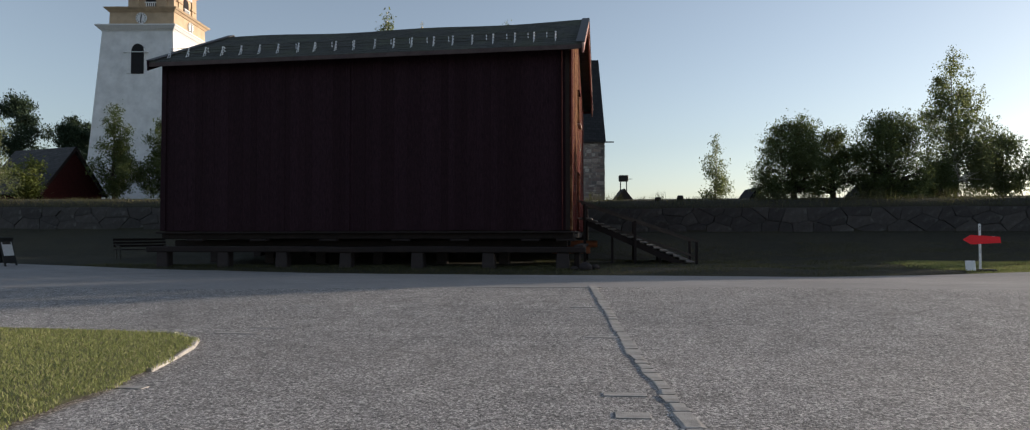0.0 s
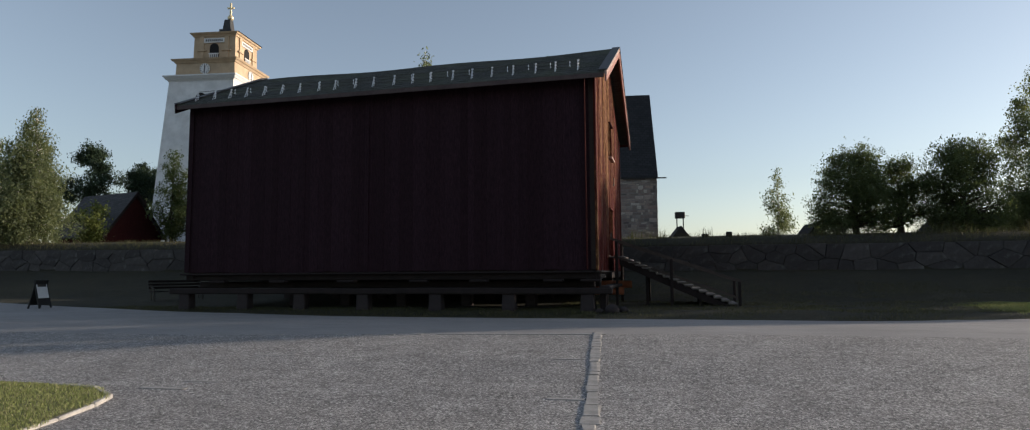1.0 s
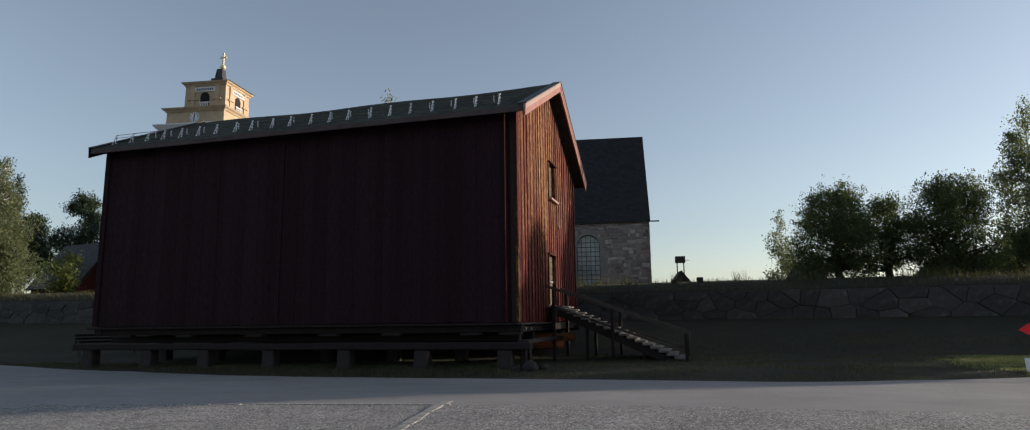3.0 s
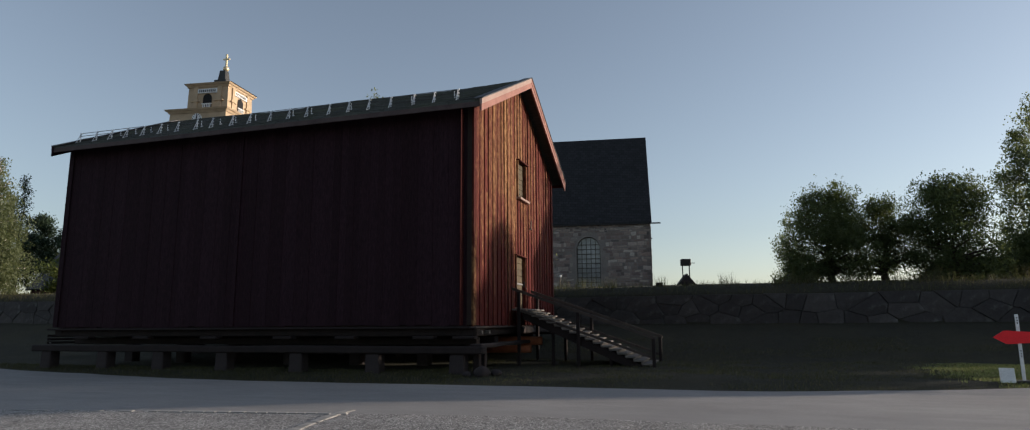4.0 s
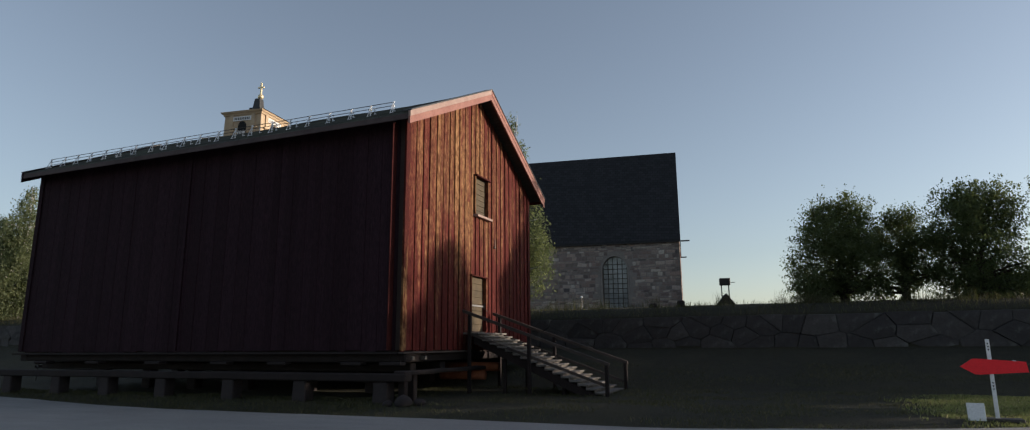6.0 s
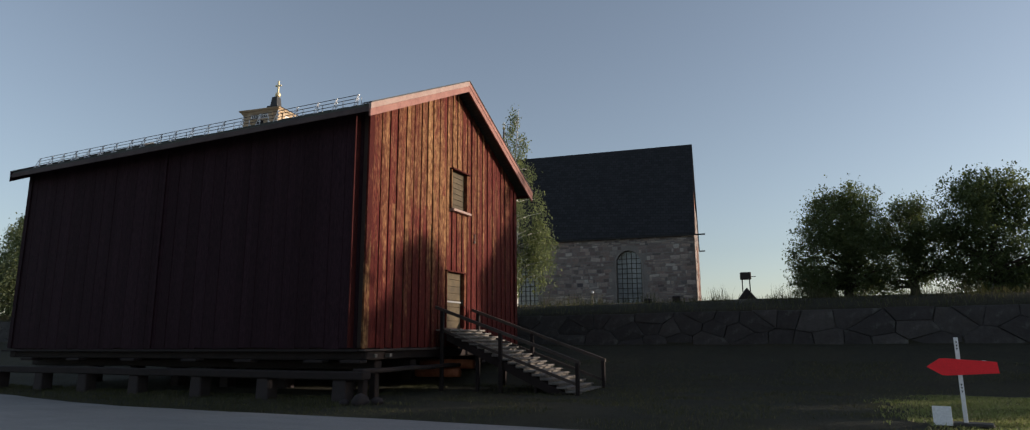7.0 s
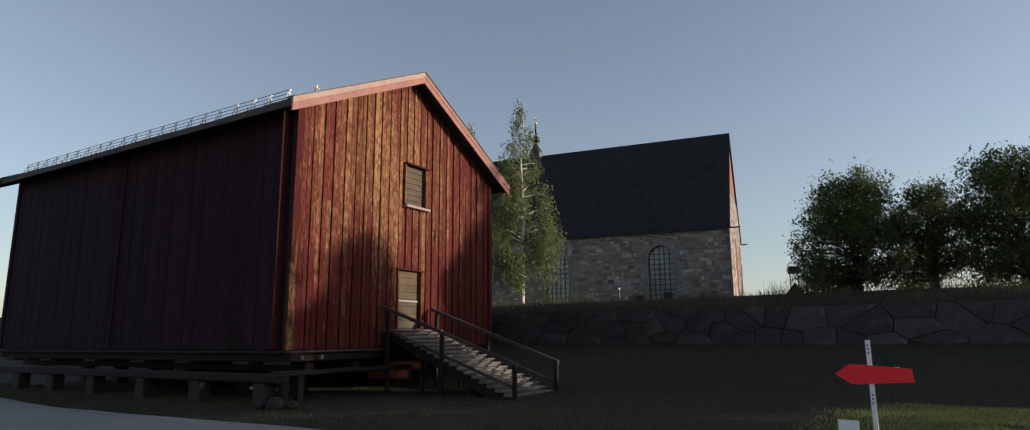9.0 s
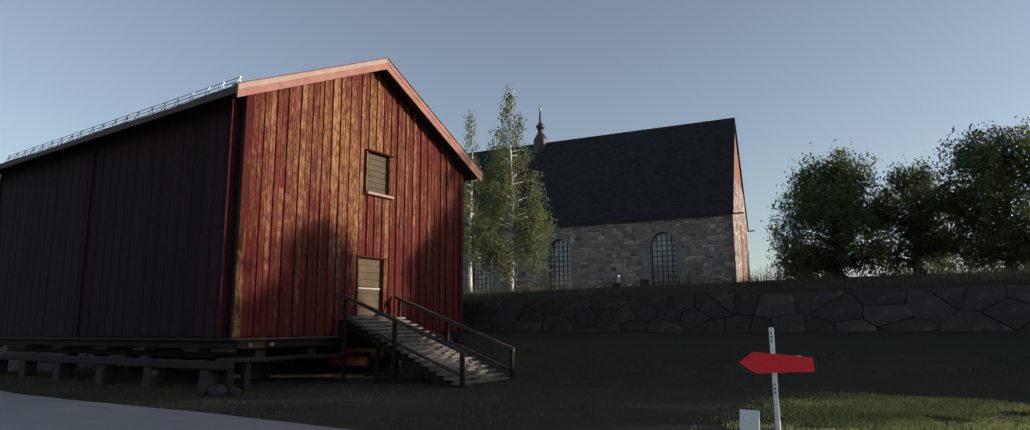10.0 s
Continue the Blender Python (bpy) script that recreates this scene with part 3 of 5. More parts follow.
# roof
EX0, EX1 = -18.97, -1.62
OV = 22.45
for s, nm in ((-1, "front"), (1, "back")):
    y_e = OV if s < 0 else 2 * RIDGE_Y - OV
    pitch = SLOPE if s < 0 else SLOPE_BACK
    z_e = RIDGE_Z - pitch * abs(y_e - RIDGE_Y)
    bm = bmesh.new()
    n = 60
    th = 0.10
    pts_e, pts_r = [], []
    for i in range(n + 1):
        x = EX0 + (EX1 - EX0) * i / n
        sag = 0.035 * math.sin(i * 0.23) - 0.05 * math.sin(math.pi * i / n)
        pts_e.append([bm.verts.new((x, y_e, z_e + dz + sag * 0.4)) for dz in (0.0, th)])
        pts_r.append([bm.verts.new((x, RIDGE_Y, RIDGE_Z + dz + sag)) for dz in (0.0, th)])
    for i in range(n):
        for d in (0, 1):
            bm.faces.new((pts_e[i][d], pts_e[i + 1][d], pts_r[i + 1][d], pts_r[i][d]))
        bm.faces.new((pts_e[i][0], pts_e[i + 1][0], pts_e[i + 1][1], pts_e[i][1]))
    for i in (0, n):
        bm.faces.new((pts_e[i][0], pts_e[i][1], pts_r[i][1], pts_r[i][0]))
    bmesh.ops.recalc_face_normals(bm, faces=bm.faces[:])
    slope = part("roof_slope", bm, M_ROOF, barn, "dark mossy shingle roof slope")
    uv_slope(slope, (1, 0, 0), (0, -s * math.cos(math.atan(pitch)), math.sin(math.atan(pitch))))
    # shingle courses as thin raised steps
    L = math.hypot(y_e - RIDGE_Y, z_e - RIDGE_Z)
    nc = 26
    for c in range(nc):
        bm = bmesh.new()
        f0, f1 = c / nc, (c + 1.0) / nc
        ya, za = y_e + (RIDGE_Y - y_e) * f0, z_e + (RIDGE_Z - z_e) * f0 + th
        yb, zb = y_e + (RIDGE_Y - y_e) * f1, z_e + (RIDGE_Z - z_e) * f1 + th
        prev = None
        for i in range(n + 1):
            x = EX0 + (EX1 - EX0) * i / n
            sag = 0.035 * math.sin(i * 0.23) - 0.05 * math.sin(math.pi * i / n)
            fa, fb = 0.4 + 0.6 * f0, 0.4 + 0.6 * f1
            j = rng.uniform(-0.006, 0.006)
            cur = [bm.verts.new((x, ya, za + sag * fa + 0.002)), bm.verts.new((x, ya, za + sag * fa + 0.024 + j)), bm.verts.new((x, yb, zb + sag * fb + 0.004))]
            if prev:
                bm.faces.new((prev[0], cur[0], cur[1], prev[1]))
                bm.faces.new((prev[1], cur[1], cur[2], prev[2]))
            prev = cur
        bmesh.ops.recalc_face_normals(bm, faces=bm.faces[:])
        ob = part("shingle_course", bm, M_ROOF, slope)
        uv_slope(ob, (1, 0, 0), (0, -s * math.cos(math.atan(pitch)), math.sin(math.atan(pitch))))
    # eave board
    part("eave_board", boxed(EX0 + 0.02, EX1 - 0.06, y_e - 0.02, y_e + 0.02, z_e - 0.10, z_e + 0.06, bevel=0.006), M_CORNER if s > 0 else M_EAVE, barn)
    # gable fascia: two stepped boards under the roof edge, at either end
    for xe, sg in ((EX1, 1), (EX0, -1)):
        ang = math.atan2(RIDGE_Z - z_e, RIDGE_Y - y_e) if s < 0 else math.atan2(RIDGE_Z - z_e, RIDGE_Y - y_e)
        for h0, h1, x_off, nm2 in ((-0.02, 0.15, 0.05, "fascia_board"), (-0.24, -0.024, 0.035, "fascia_board")):
            bm = bmesh.new()
            e0 = 0.05
            ye = y_e + (-s) * -e0
            zs = z_e - pitch * e0
            pts = [(ye, zs + h0), (RIDGE_Y, RIDGE_Z + h0 + 0.0), (RIDGE_Y, RIDGE_Z + h1), (ye, zs + h1)]
            f = [bm.verts.new((xe + sg * x_off, yy, zz)) for yy, zz in pts]
            g = [bm.verts.new((xe - sg * 0.03, yy, zz)) for yy, zz in pts]
            bm.faces.new(f)
            bm.faces.new(g[::-1])
            for i in range(4):
                bm.faces.new((f[i], g[i], g[(i + 1) % 4], f[(i + 1) % 4]))
            bmesh.ops.recalc_face_normals(bm, faces=bm.faces[:])
            if h0 > -0.1:
                lid = bmesh.new()
                q = [(ye, zs + h1 + 0.002), (RIDGE_Y, RIDGE_Z + h1 + 0.002), (RIDGE_Y, RIDGE_Z + h1 + 0.04), (ye, zs + h1 + 0.04)]
                u = [lid.verts.new((xe + sg * 0.075, yy, zz)) for yy, zz in q]
                w2 = [lid.verts.new((xe - sg * 0.25, yy, zz)) for yy, zz in q]
                lid.faces.new(u)
                lid.faces.new(w2[::-1])
                for i in range(4):
                    lid.faces.new((u[i], w2[i], w2[(i + 1) % 4], u[(i + 1) % 4]))
                bmesh.ops.recalc_face_normals(lid, faces=lid.faces[:])
                part("verge_strip", lid, M_BLACKCOP, barn, "black verge strip over the fascia")
            # far-end boards share the long wall's shade-darkened red
            part(nm2, bm, (M_FASCIA if s < 0 and h0 > -0.1 else M_FASCIA_RED) if sg > 0 else M_FRONT_SHADED, barn, "pinkish faded red fascia board" if sg > 0 else "")

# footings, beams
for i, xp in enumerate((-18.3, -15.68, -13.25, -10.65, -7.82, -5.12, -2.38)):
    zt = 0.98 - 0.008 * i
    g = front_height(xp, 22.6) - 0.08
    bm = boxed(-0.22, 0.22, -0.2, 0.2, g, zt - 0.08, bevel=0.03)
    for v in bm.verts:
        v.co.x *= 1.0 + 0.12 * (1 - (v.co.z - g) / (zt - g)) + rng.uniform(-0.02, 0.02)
    ob = part("footing", bm, M_POSTSTONE, barn, "squat footing, darkened for the shade under the barn")
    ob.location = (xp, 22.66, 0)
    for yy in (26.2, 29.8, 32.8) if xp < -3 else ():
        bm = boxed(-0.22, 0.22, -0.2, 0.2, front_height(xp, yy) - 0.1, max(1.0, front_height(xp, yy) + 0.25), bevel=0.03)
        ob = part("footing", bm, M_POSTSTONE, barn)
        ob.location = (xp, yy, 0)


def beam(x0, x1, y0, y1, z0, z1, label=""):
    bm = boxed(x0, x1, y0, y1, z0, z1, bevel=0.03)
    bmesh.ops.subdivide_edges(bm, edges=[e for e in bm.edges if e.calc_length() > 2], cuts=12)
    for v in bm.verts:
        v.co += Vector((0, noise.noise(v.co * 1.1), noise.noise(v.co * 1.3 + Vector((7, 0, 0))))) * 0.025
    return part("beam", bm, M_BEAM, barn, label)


beam(-18.95, -1.55, 22.40, 22.78, 0.86, 1.08, "long ground beam, darkened for the shade under the barn")
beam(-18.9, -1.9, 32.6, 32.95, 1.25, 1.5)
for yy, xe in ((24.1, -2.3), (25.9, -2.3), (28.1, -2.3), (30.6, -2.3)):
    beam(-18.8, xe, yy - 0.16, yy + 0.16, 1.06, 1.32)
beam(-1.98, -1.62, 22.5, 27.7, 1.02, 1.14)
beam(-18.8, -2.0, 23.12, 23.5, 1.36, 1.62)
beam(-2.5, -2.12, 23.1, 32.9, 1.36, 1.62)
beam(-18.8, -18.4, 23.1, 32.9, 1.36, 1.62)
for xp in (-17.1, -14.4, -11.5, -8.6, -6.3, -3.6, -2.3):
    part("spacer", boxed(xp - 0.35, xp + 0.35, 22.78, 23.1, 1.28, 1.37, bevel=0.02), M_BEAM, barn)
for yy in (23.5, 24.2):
    part("tenon", boxed(-2.14, -1.95, yy - 0.06, yy + 0.06, 1.42, 1.52, bevel=0.01), M_STAIR, barn, "pale beam end")
bm = bmesh.new()
tube(bm, (-3.2, 27.75, 1.10), (-1.25, 27.9, 1.10), 0.17, 0.15, 10)
part("log", bm, M_LOG, barn, "red-brown log end in the sun", True)
bm = bmesh.new()
tube(bm, (-3.2, 27.45, 0.84), (-1.55, 27.45, 0.84), 0.16, 0.15, 10)
part("log", bm, M_LOG, barn, "red-brown log end in the sun", True)
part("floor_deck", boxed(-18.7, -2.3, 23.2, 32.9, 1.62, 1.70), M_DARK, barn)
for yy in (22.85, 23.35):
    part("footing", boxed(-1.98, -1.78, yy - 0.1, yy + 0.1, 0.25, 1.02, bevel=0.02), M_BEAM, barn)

# boulders at the corner
for px, py, r in ((-1.55, 22.35, 0.24), (-1.2, 22.6, 0.15), (-1.95, 22.2, 0.13)):
    bm = bmesh.new()
    bmesh.ops.create_icosphere(bm, subdivisions=2, radius=r)
    for v in bm.verts:
        v.co = v.co * (1 + 0.25 * noise.noise(v.co * 4 + Vector((px, py, 0))))
        v.co.z *= 0.75
    ob = mesh_object("boulder", bm, M_POSTSTONE, None, True)
    ob.location = (px, py, front_height(px, py) + r * 0.35)
    tagged(ob, "grey rounded boulder beside the barn corner", "stone", "boulders at the barn corner")

# snow guards along the eave
guard = thing("snow_guard", "galvanised snow guard rail on triangular brackets along the eave", "snow guard", (0, 0, 0))


def on_roof(x, d, h=0.0):
    """A point d metres up the front slope from the eave, h above the shingles."""
    a = math.atan(SLOPE)
    z_e = RIDGE_Z - SLOPE * (RIDGE_Y - OV)
    return Vector((x, OV + d * math.cos(a) - h * math.sin(a), z_e + 0.13 + d * math.sin(a) + h * math.cos(a)))


bm = bmesh.new()
nb = 21
gx = [-18.55 + i * (15.9 / (nb - 1)) + rng.uniform(-0.06, 0.06) for i in range(nb)]
for i, x in enumerate(gx):
    bm = bmesh.new()
    o = on_roof(0, 0.75)
    for p, q in (((0.75, 0.0), (0.93, 0.31)), ((0.58, 0.0), (0.93, 0.31))):
        tube(bm, on_roof(0, *p) - o, on_roof(0, *q) - o, 0.013, seg=5)
    tube(bm, on_roof(0, 0.56, 0.01) - o, on_roof(0, 0.8, 0.01) - o, 0.011, seg=5)
    for hh in (0.09, 0.19, 0.29):
        box(bm, -0.035, 0.035, -0.018, 0.018, -0.022, 0.022, Matrix.Translation(on_roof(0, 0.75 + 0.6 * hh, hh) - o))
    b = part("bracket", bm, M_GALV, guard)
    b.location = on_roof(x, 0.75)
for hh in (0.10, 0.20, 0.30):
    bm = bmesh.new()
    for a, b in zip(gx, gx[1:]):
        tube(bm, on_roof(a, 0.75 + 0.6 * hh, hh), on_roof(b, 0.75 + 0.6 * hh, hh), 0.011, seg=5)
    part("pipe", bm, M_IRON, guard, "thin grey rail")
for i, x in enumerate(gx[1:-1:1]):
    if i % 5 == 4:
        continue
    bm = bmesh.new()
    o = on_roof(0, 1.55)
    tube(bm, on_roof(0, 1.5, 0.0) - o, on_roof(0, 1.60, 0.2) - o, 0.016, seg=5)
    tube(bm, on_roof(0, 1.5, 0.01) - o, on_roof(0, 1.6, 0.01) - o, 0.012, seg=5)
    b = part("hook", bm, M_GALV, guard, "small roof hook")
    b.location = on_roof(x + 0.42, 1.55)

# ---- stairs to the gable door ----
stairs = thing("stairs", "broad grey wooden outdoor stairs with handrails up to the barn door", "stairs")
NS, SX0, SX1, SZ0, SZ1 = 17, -1.55, 3.0, 0.28, 2.24
SY0, SY1 = 26.75, 29.10


def stair_z(x):
    return SZ1 - (SZ1 - SZ0) * (x - SX0) / (SX1 - SX0)


def rail_z(x):
    """The top of the handrails."""
    return 1.28 + 0.352 * (2.88 - x)


run, rise = (SX1 - SX0) / NS, (SZ1 - SZ0) / NS
part("landing", boxed(BX1 + 0.08, SX0 + 0.08, SY0 - 0.03, SY1 + 0.03, SZ1 - 0.06, SZ1, bevel=0.01), M_STAIR, stairs)
for i in range(NS):
    x0 = SX0 + i * run
    z = SZ1 - (i + 1) * rise
    bm = boxed(x0 - 0.02, x0 + run + 0.05, SY0 - rng.uniform(0.02, 0.08), SY1 + rng.uniform(0.02, 0.06), z - 0.055, z, bevel=0.01)
    part("tread", bm, M_STAIR, stairs)
    part("riser", boxed(x0 - 0.045, x0 - 0.022, SY0 + 0.01, SY1 - 0.01, z - 0.01, z + rise - 0.057), M_STAIR, stairs)
for yy in (SY0 + 0.02, (SY0 + SY1) / 2, SY1 - 0.1):
    bm = bmesh.new()
    pts = [(SX0 - 0.1, SZ1 - 0.08), (SX1, SZ0 - rise - 0.08), (SX1 - 0.5, SZ0 - rise - 0.12), (SX0 - 0.1, SZ1 - 0.36)]
    prism(bm, pts, 0.08, Matrix.Translation((0, yy, 0)))
    part("stringer", bm, M_BEAM, stairs)
for yy, name in ((SY0 - 0.08, "near"), (SY1 + 0.02, "far")):
    for xp in (-1.75, 0.35, 2.85):
        g = front_height(xp, yy) - 0.05
        part("post", boxed(xp - 0.055, xp + 0.055, yy - 0.055, yy + 0.055, g, rail_z(xp) - 0.08, bevel=0.01), M_BEAM, stairs)
    bm = bmesh.new()
    prism(bm, [(-2.0, rail_z(-2.0) - 0.10), (2.93, rail_z(2.93) - 0.10), (2.93, rail_z(2.93)), (-2.0, rail_z(-2.0))], 0.10, Matrix.Translation((0, yy - 0.05, 0)))
    part("handrail", bm, M_RAIL, stairs, "grey weathered handrail")
    bm = bmesh.new()
    prism(bm, [(-1.85, rail_z(-1.85) - 0.76), (2.85, rail_z(2.85) - 0.76), (2.85, rail_z(2.85) - 0.67), (-1.85, rail_z(-1.85) - 0.67)], 0.045, Matrix.Translation((0, yy + 0.02, 0)))
    part("lower_rail", bm, M_RAIL, stairs)
for xp in (-0.6, 1.4):
    for yy in (SY0 + 0.2, SY1 - 0.2):
        g = front_height(xp, yy) - 0.05
        part("prop", boxed(xp - 0.05, xp + 0.05, yy - 0.05, yy + 0.05, g, stair_z(xp) - 0.2, bevel=0.008), M_BEAM, stairs)

# ---- red arrow sign on its post ----
sign = thing("arrow_sign", "red arrow board on a white perforated steel post at the verge", "sign", (11.71, 22.97, front_height(11.7, 22.97)), turn=-7)
bm = boxed(-0.035, 0.035, -0.02, 0.02, -0.1, 1.58, bevel=0.006)
part("post", bm, M_WHITE, sign, "white post")
bm = bmesh.new()
prism(bm, [(-0.52, 0.0), (-0.30, 0.155), (-0.22, 0.16), (0.58, 0.10), (0.60, -0.10), (-0.20, -0.155), (-0.28, -0.15)], 0.03, Matrix.Translation((0, -0.055, 1.04)))
part("arrow_board", bm, M_RED, sign, "red arrow pointing one way, blank")
for zz in (1.49, 1.43, 1.37, 0.72, 0.66, 0.60):
    bm = bmesh.new()
    prism(bm, [(-0.017, 0.018), (0.017, 0.018), (0.0, -0.018)], 0.004, Matrix.Translation((0, -0.024, zz)))
    part("perforation", bm, M_BLACK, sign)
for bx in (-0.02, 0.02):
    bm = bmesh.new()
    tube(bm, (bx * 0, -0.062, 1.04 + bx * 3), (bx * 0, -0.054, 1.04 + bx * 3), 0.012, seg=6)
    part("bolt", bm, M_RED, sign)
part("clip", boxed(0.36, 0.42, -0.05, -0.02, 1.14, 1.165), M_GALV, sign)
part("foot_plate", boxed(-0.32, 0.42, -0.2, 0.2, -0.02, 0.05, bevel=0.02), M_IRON, sign, "dark foot plate")
board = thing("white_board", "small blank white board leaning by the sign post", "board", (11.33, 22.80, front_height(11.3, 22.8)), turn=-5)
part("panel", boxed(-0.15, 0.15, -0.015, 0.015, 0.0, 0.34, pose(0, 0, 0, -8), 0.005), M_WHITE, board)
part("prop", boxed(-0.1, 0.1, 0.02, 0.2, 0.0, 0.05, bevel=0.01), M_IRON, board)

# ---- sandwich board ----
sb = thing("sandwich_board", "dark wooden sandwich board with a white notice sheet", "sign", (-25.4, 22.5, front_height(-25.4, 22.5)), turn=98)
for s in (-1, 1):
    leafb = part("frame", boxed(-0.34, 0.34, -0.02, 0.02, 0.12, 1.2, pose(0, s * 0.24, 0, s * 14), 0.01), M_BLACK, sb)
    for xx in (-0.3, 0.3):
        part("leg", boxed(xx - 0.03, xx + 0.03, -0.02, 0.02, -0.02, 0.14, pose(0, s * 0.25, 0, s * 14)), M_BLACK, sb)
sheet = part("sheet", boxed(-0.27, 0.27, -0.005, 0.005, 0.42, 1.14, pose(0, -0.262, 0, -14)), M_WHITE, sb, "white sheet with a dark picture strip")
part("picture", boxed(-0.22, 0.22, -0.004, 0.004, 0.90, 1.08, pose(0, -0.270, 0, -14)), M_IRON, sheet)

# ---- park bench beyond the barn's far end ----
bench = thing("bench", "park bench with iron ends and grey wooden slats", "bench", (-23.4, 28.0, front_height(-23.4, 28.0)), turn=58)
for xx in (-1.1, 1.1):
    bm = bmesh.new()
    tube(bm, (xx, 0.25, 0), (xx, 0.28, 0.45), 0.03)
    tube(bm, (xx, -0.25, 0), (xx, -0.22, 0.62), 0.03)
    tube(bm, (xx, 0.28, 0.45), (xx, 0.45, 1.0), 0.03)
    tube(bm, (xx, -0.22, 0.62), (xx, 0.32, 0.64), 0.025)
    for i in range(10):
        a, b = i * 0.63, (i + 1) * 0.63
        tube(bm, (xx, -0.33 + 0.12 * math.cos(a), 0.2 + 0.12 * math.sin(a)), (xx, -0.33 + 0.12 * math.cos(b), 0.2 + 0.12 * math.sin(b)), 0.015, seg=5)
    part("end_frame", bm, M_IRON, bench, "curled black iron end")
for i in range(4):
    part("slat", boxed(-1.2, 1.2, -0.22 + i * 0.125, -0.12 + i * 0.125, 0.44, 0.475, bevel=0.006), M_BEAM, bench)
for i in range(3):
    part("slat", boxed(-1.2, 1.2, 0.30 + i * 0.05, 0.33 + i * 0.05, 0.58 + i * 0.15, 0.69 + i * 0.15, bevel=0.006), M_BEAM, bench)

# ---- church ----
CH_TURN = 8.0
CE = Vector((-1.35, 71.45, 0))
CW, CL, C_EAVE, C_RIDGE, C_BASE = 12.2, 46.0, 11.75, 22.15, 4.4
# local frame: x runs along the nave away from the gable, y into the depth
CHM = Matrix(((-math.cos(radians(CH_TURN)), -math.sin(radians(CH_TURN)), 0, CE.x),
              (-math.sin(radians(CH_TURN)), math.cos(radians(CH_TURN)), 0, CE.y), (0, 0, 1, 0), (0, 0, 0, 1)))
church = thing("church", "medieval grey fieldstone church with a steep black shingle roof", "church")


def placed(bm, m=None):
    """Turns a mesh made in the church's own frame into the world."""
    bmesh.ops.transform(bm, matrix=CHM if m is None else m, verts=bm.verts[:])
    bmesh.ops.reverse_faces(bm, faces=bm.faces[:])
    return bm


WINS = [(5.2, 7.42), (15.55, 17.75), (24.2, 26.5), (34.0, 36.3)]
W_Z0, W_SPR = 5.3, 9.05


def arch_pts(x0, x1, z0, zs, n=8, pointed=0.1):
    r = (x1 - x0) / 2
    c = (x0 + x1) / 2
    pts = [(x0, z0), (x1, z0)]
    for i in range(n + 1):
        a = math.pi * i / n
        pts.append((c + r * math.cos(a), zs + r * (1 + pointed) * math.sin(a)))
    return pts


# nave wall with openings: columns between windows and spandrels above them
bm = bmesh.new()
edges = [0.0] + [v for w in WINS for v in (w[0] - 0.12, w[1] + 0.12)] + [CL]
for i in range(0, len(edges), 2):
    box(bm, edges[i], edges[i + 1], 0.0, 0.9, C_BASE - 1, C_EAVE)
for a, b in WINS:
    box(bm, a - 0.12, b + 0.12, 0, 0.9, C_BASE - 1, W_Z0)
    r = (b - a) / 2 + 0.12
    c = (a + b) / 2
    n = 10
    for i in range(n):
        t0, t1 = math.pi - math.pi * i / n, math.pi - math.pi * (i + 1) / n
        xa, xb = c + r * math.cos(t0), c + r * math.cos(t1)
        za, zb = W_SPR + r * 1.1 * math.sin(t0), W_SPR + r * 1.1 * math.sin(t1)
        prism(bm, [(xa, za), (xb, zb), (xb, C_EAVE), (xa, C_EAVE)], 0.9)
nave_wall = part("nave_wall", placed(bm), M_CHMORTAR, church, "grey-brown fieldstone nave wall")
bm = bmesh.new()
box(bm, 0, CL, CW - 0.9, CW, C_BASE - 1, C_EAVE)
part("north_wall", placed(bm), M_CHMORTAR, church)
bm = bmesh.new()
gz = C_EAVE + (C_RIDGE - C_EAVE) * 0.36
gy = CW / 2 * 0.36
zg0 = C_BASE - 1
f = [(0, zg0), (CW, zg0), (CW, C_EAVE), (CW - gy, gz), (gy, gz), (0, C_EAVE)]
a = [bm.verts.new((0, y, z)) for y, z in f]
b = [bm.verts.new((0.9, y, z)) for y, z in f]
bm.faces.new(a), bm.faces.new(b[::-1])
for i in range(6):
    bm.faces.new((a[i], a[(i + 1) % 6], b[(i + 1) % 6], b[i]))
bmesh.ops.recalc_face_normals(bm, faces=bm.faces[:])
part("gable_wall", placed(bm), M_CHMORTAR, church, "pale sunlit stone gable")
bm = bmesh.new()
f = [(gy, gz), (CW - gy, gz), (CW / 2, C_RIDGE - 0.1)]
a = [bm.verts.new((0.05, y, z)) for y, z in f]
b = [bm.verts.new((0.9, y, z)) for y, z in f]
bm.faces.new(a), bm.faces.new(b[::-1])
for i in range(3):
    bm.faces.new((a[i], a[(i + 1) % 3], b[(i + 1) % 3], b[i]))
bmesh.ops.recalc_face_normals(bm, faces=bm.faces[:])
part("gable_top", placed(bm), M_BRICK, church, "orange brick gable top")
bm = bmesh.new()
box(bm, -0.06, 0.1, CW / 2 - 0.7, CW / 2 + 0.7, 5.2, C_EAVE - 0.5, bevel=0.03)
part("blind_window", placed(bm), M_BRICK, church, "tall blind slot lined with orange brick")
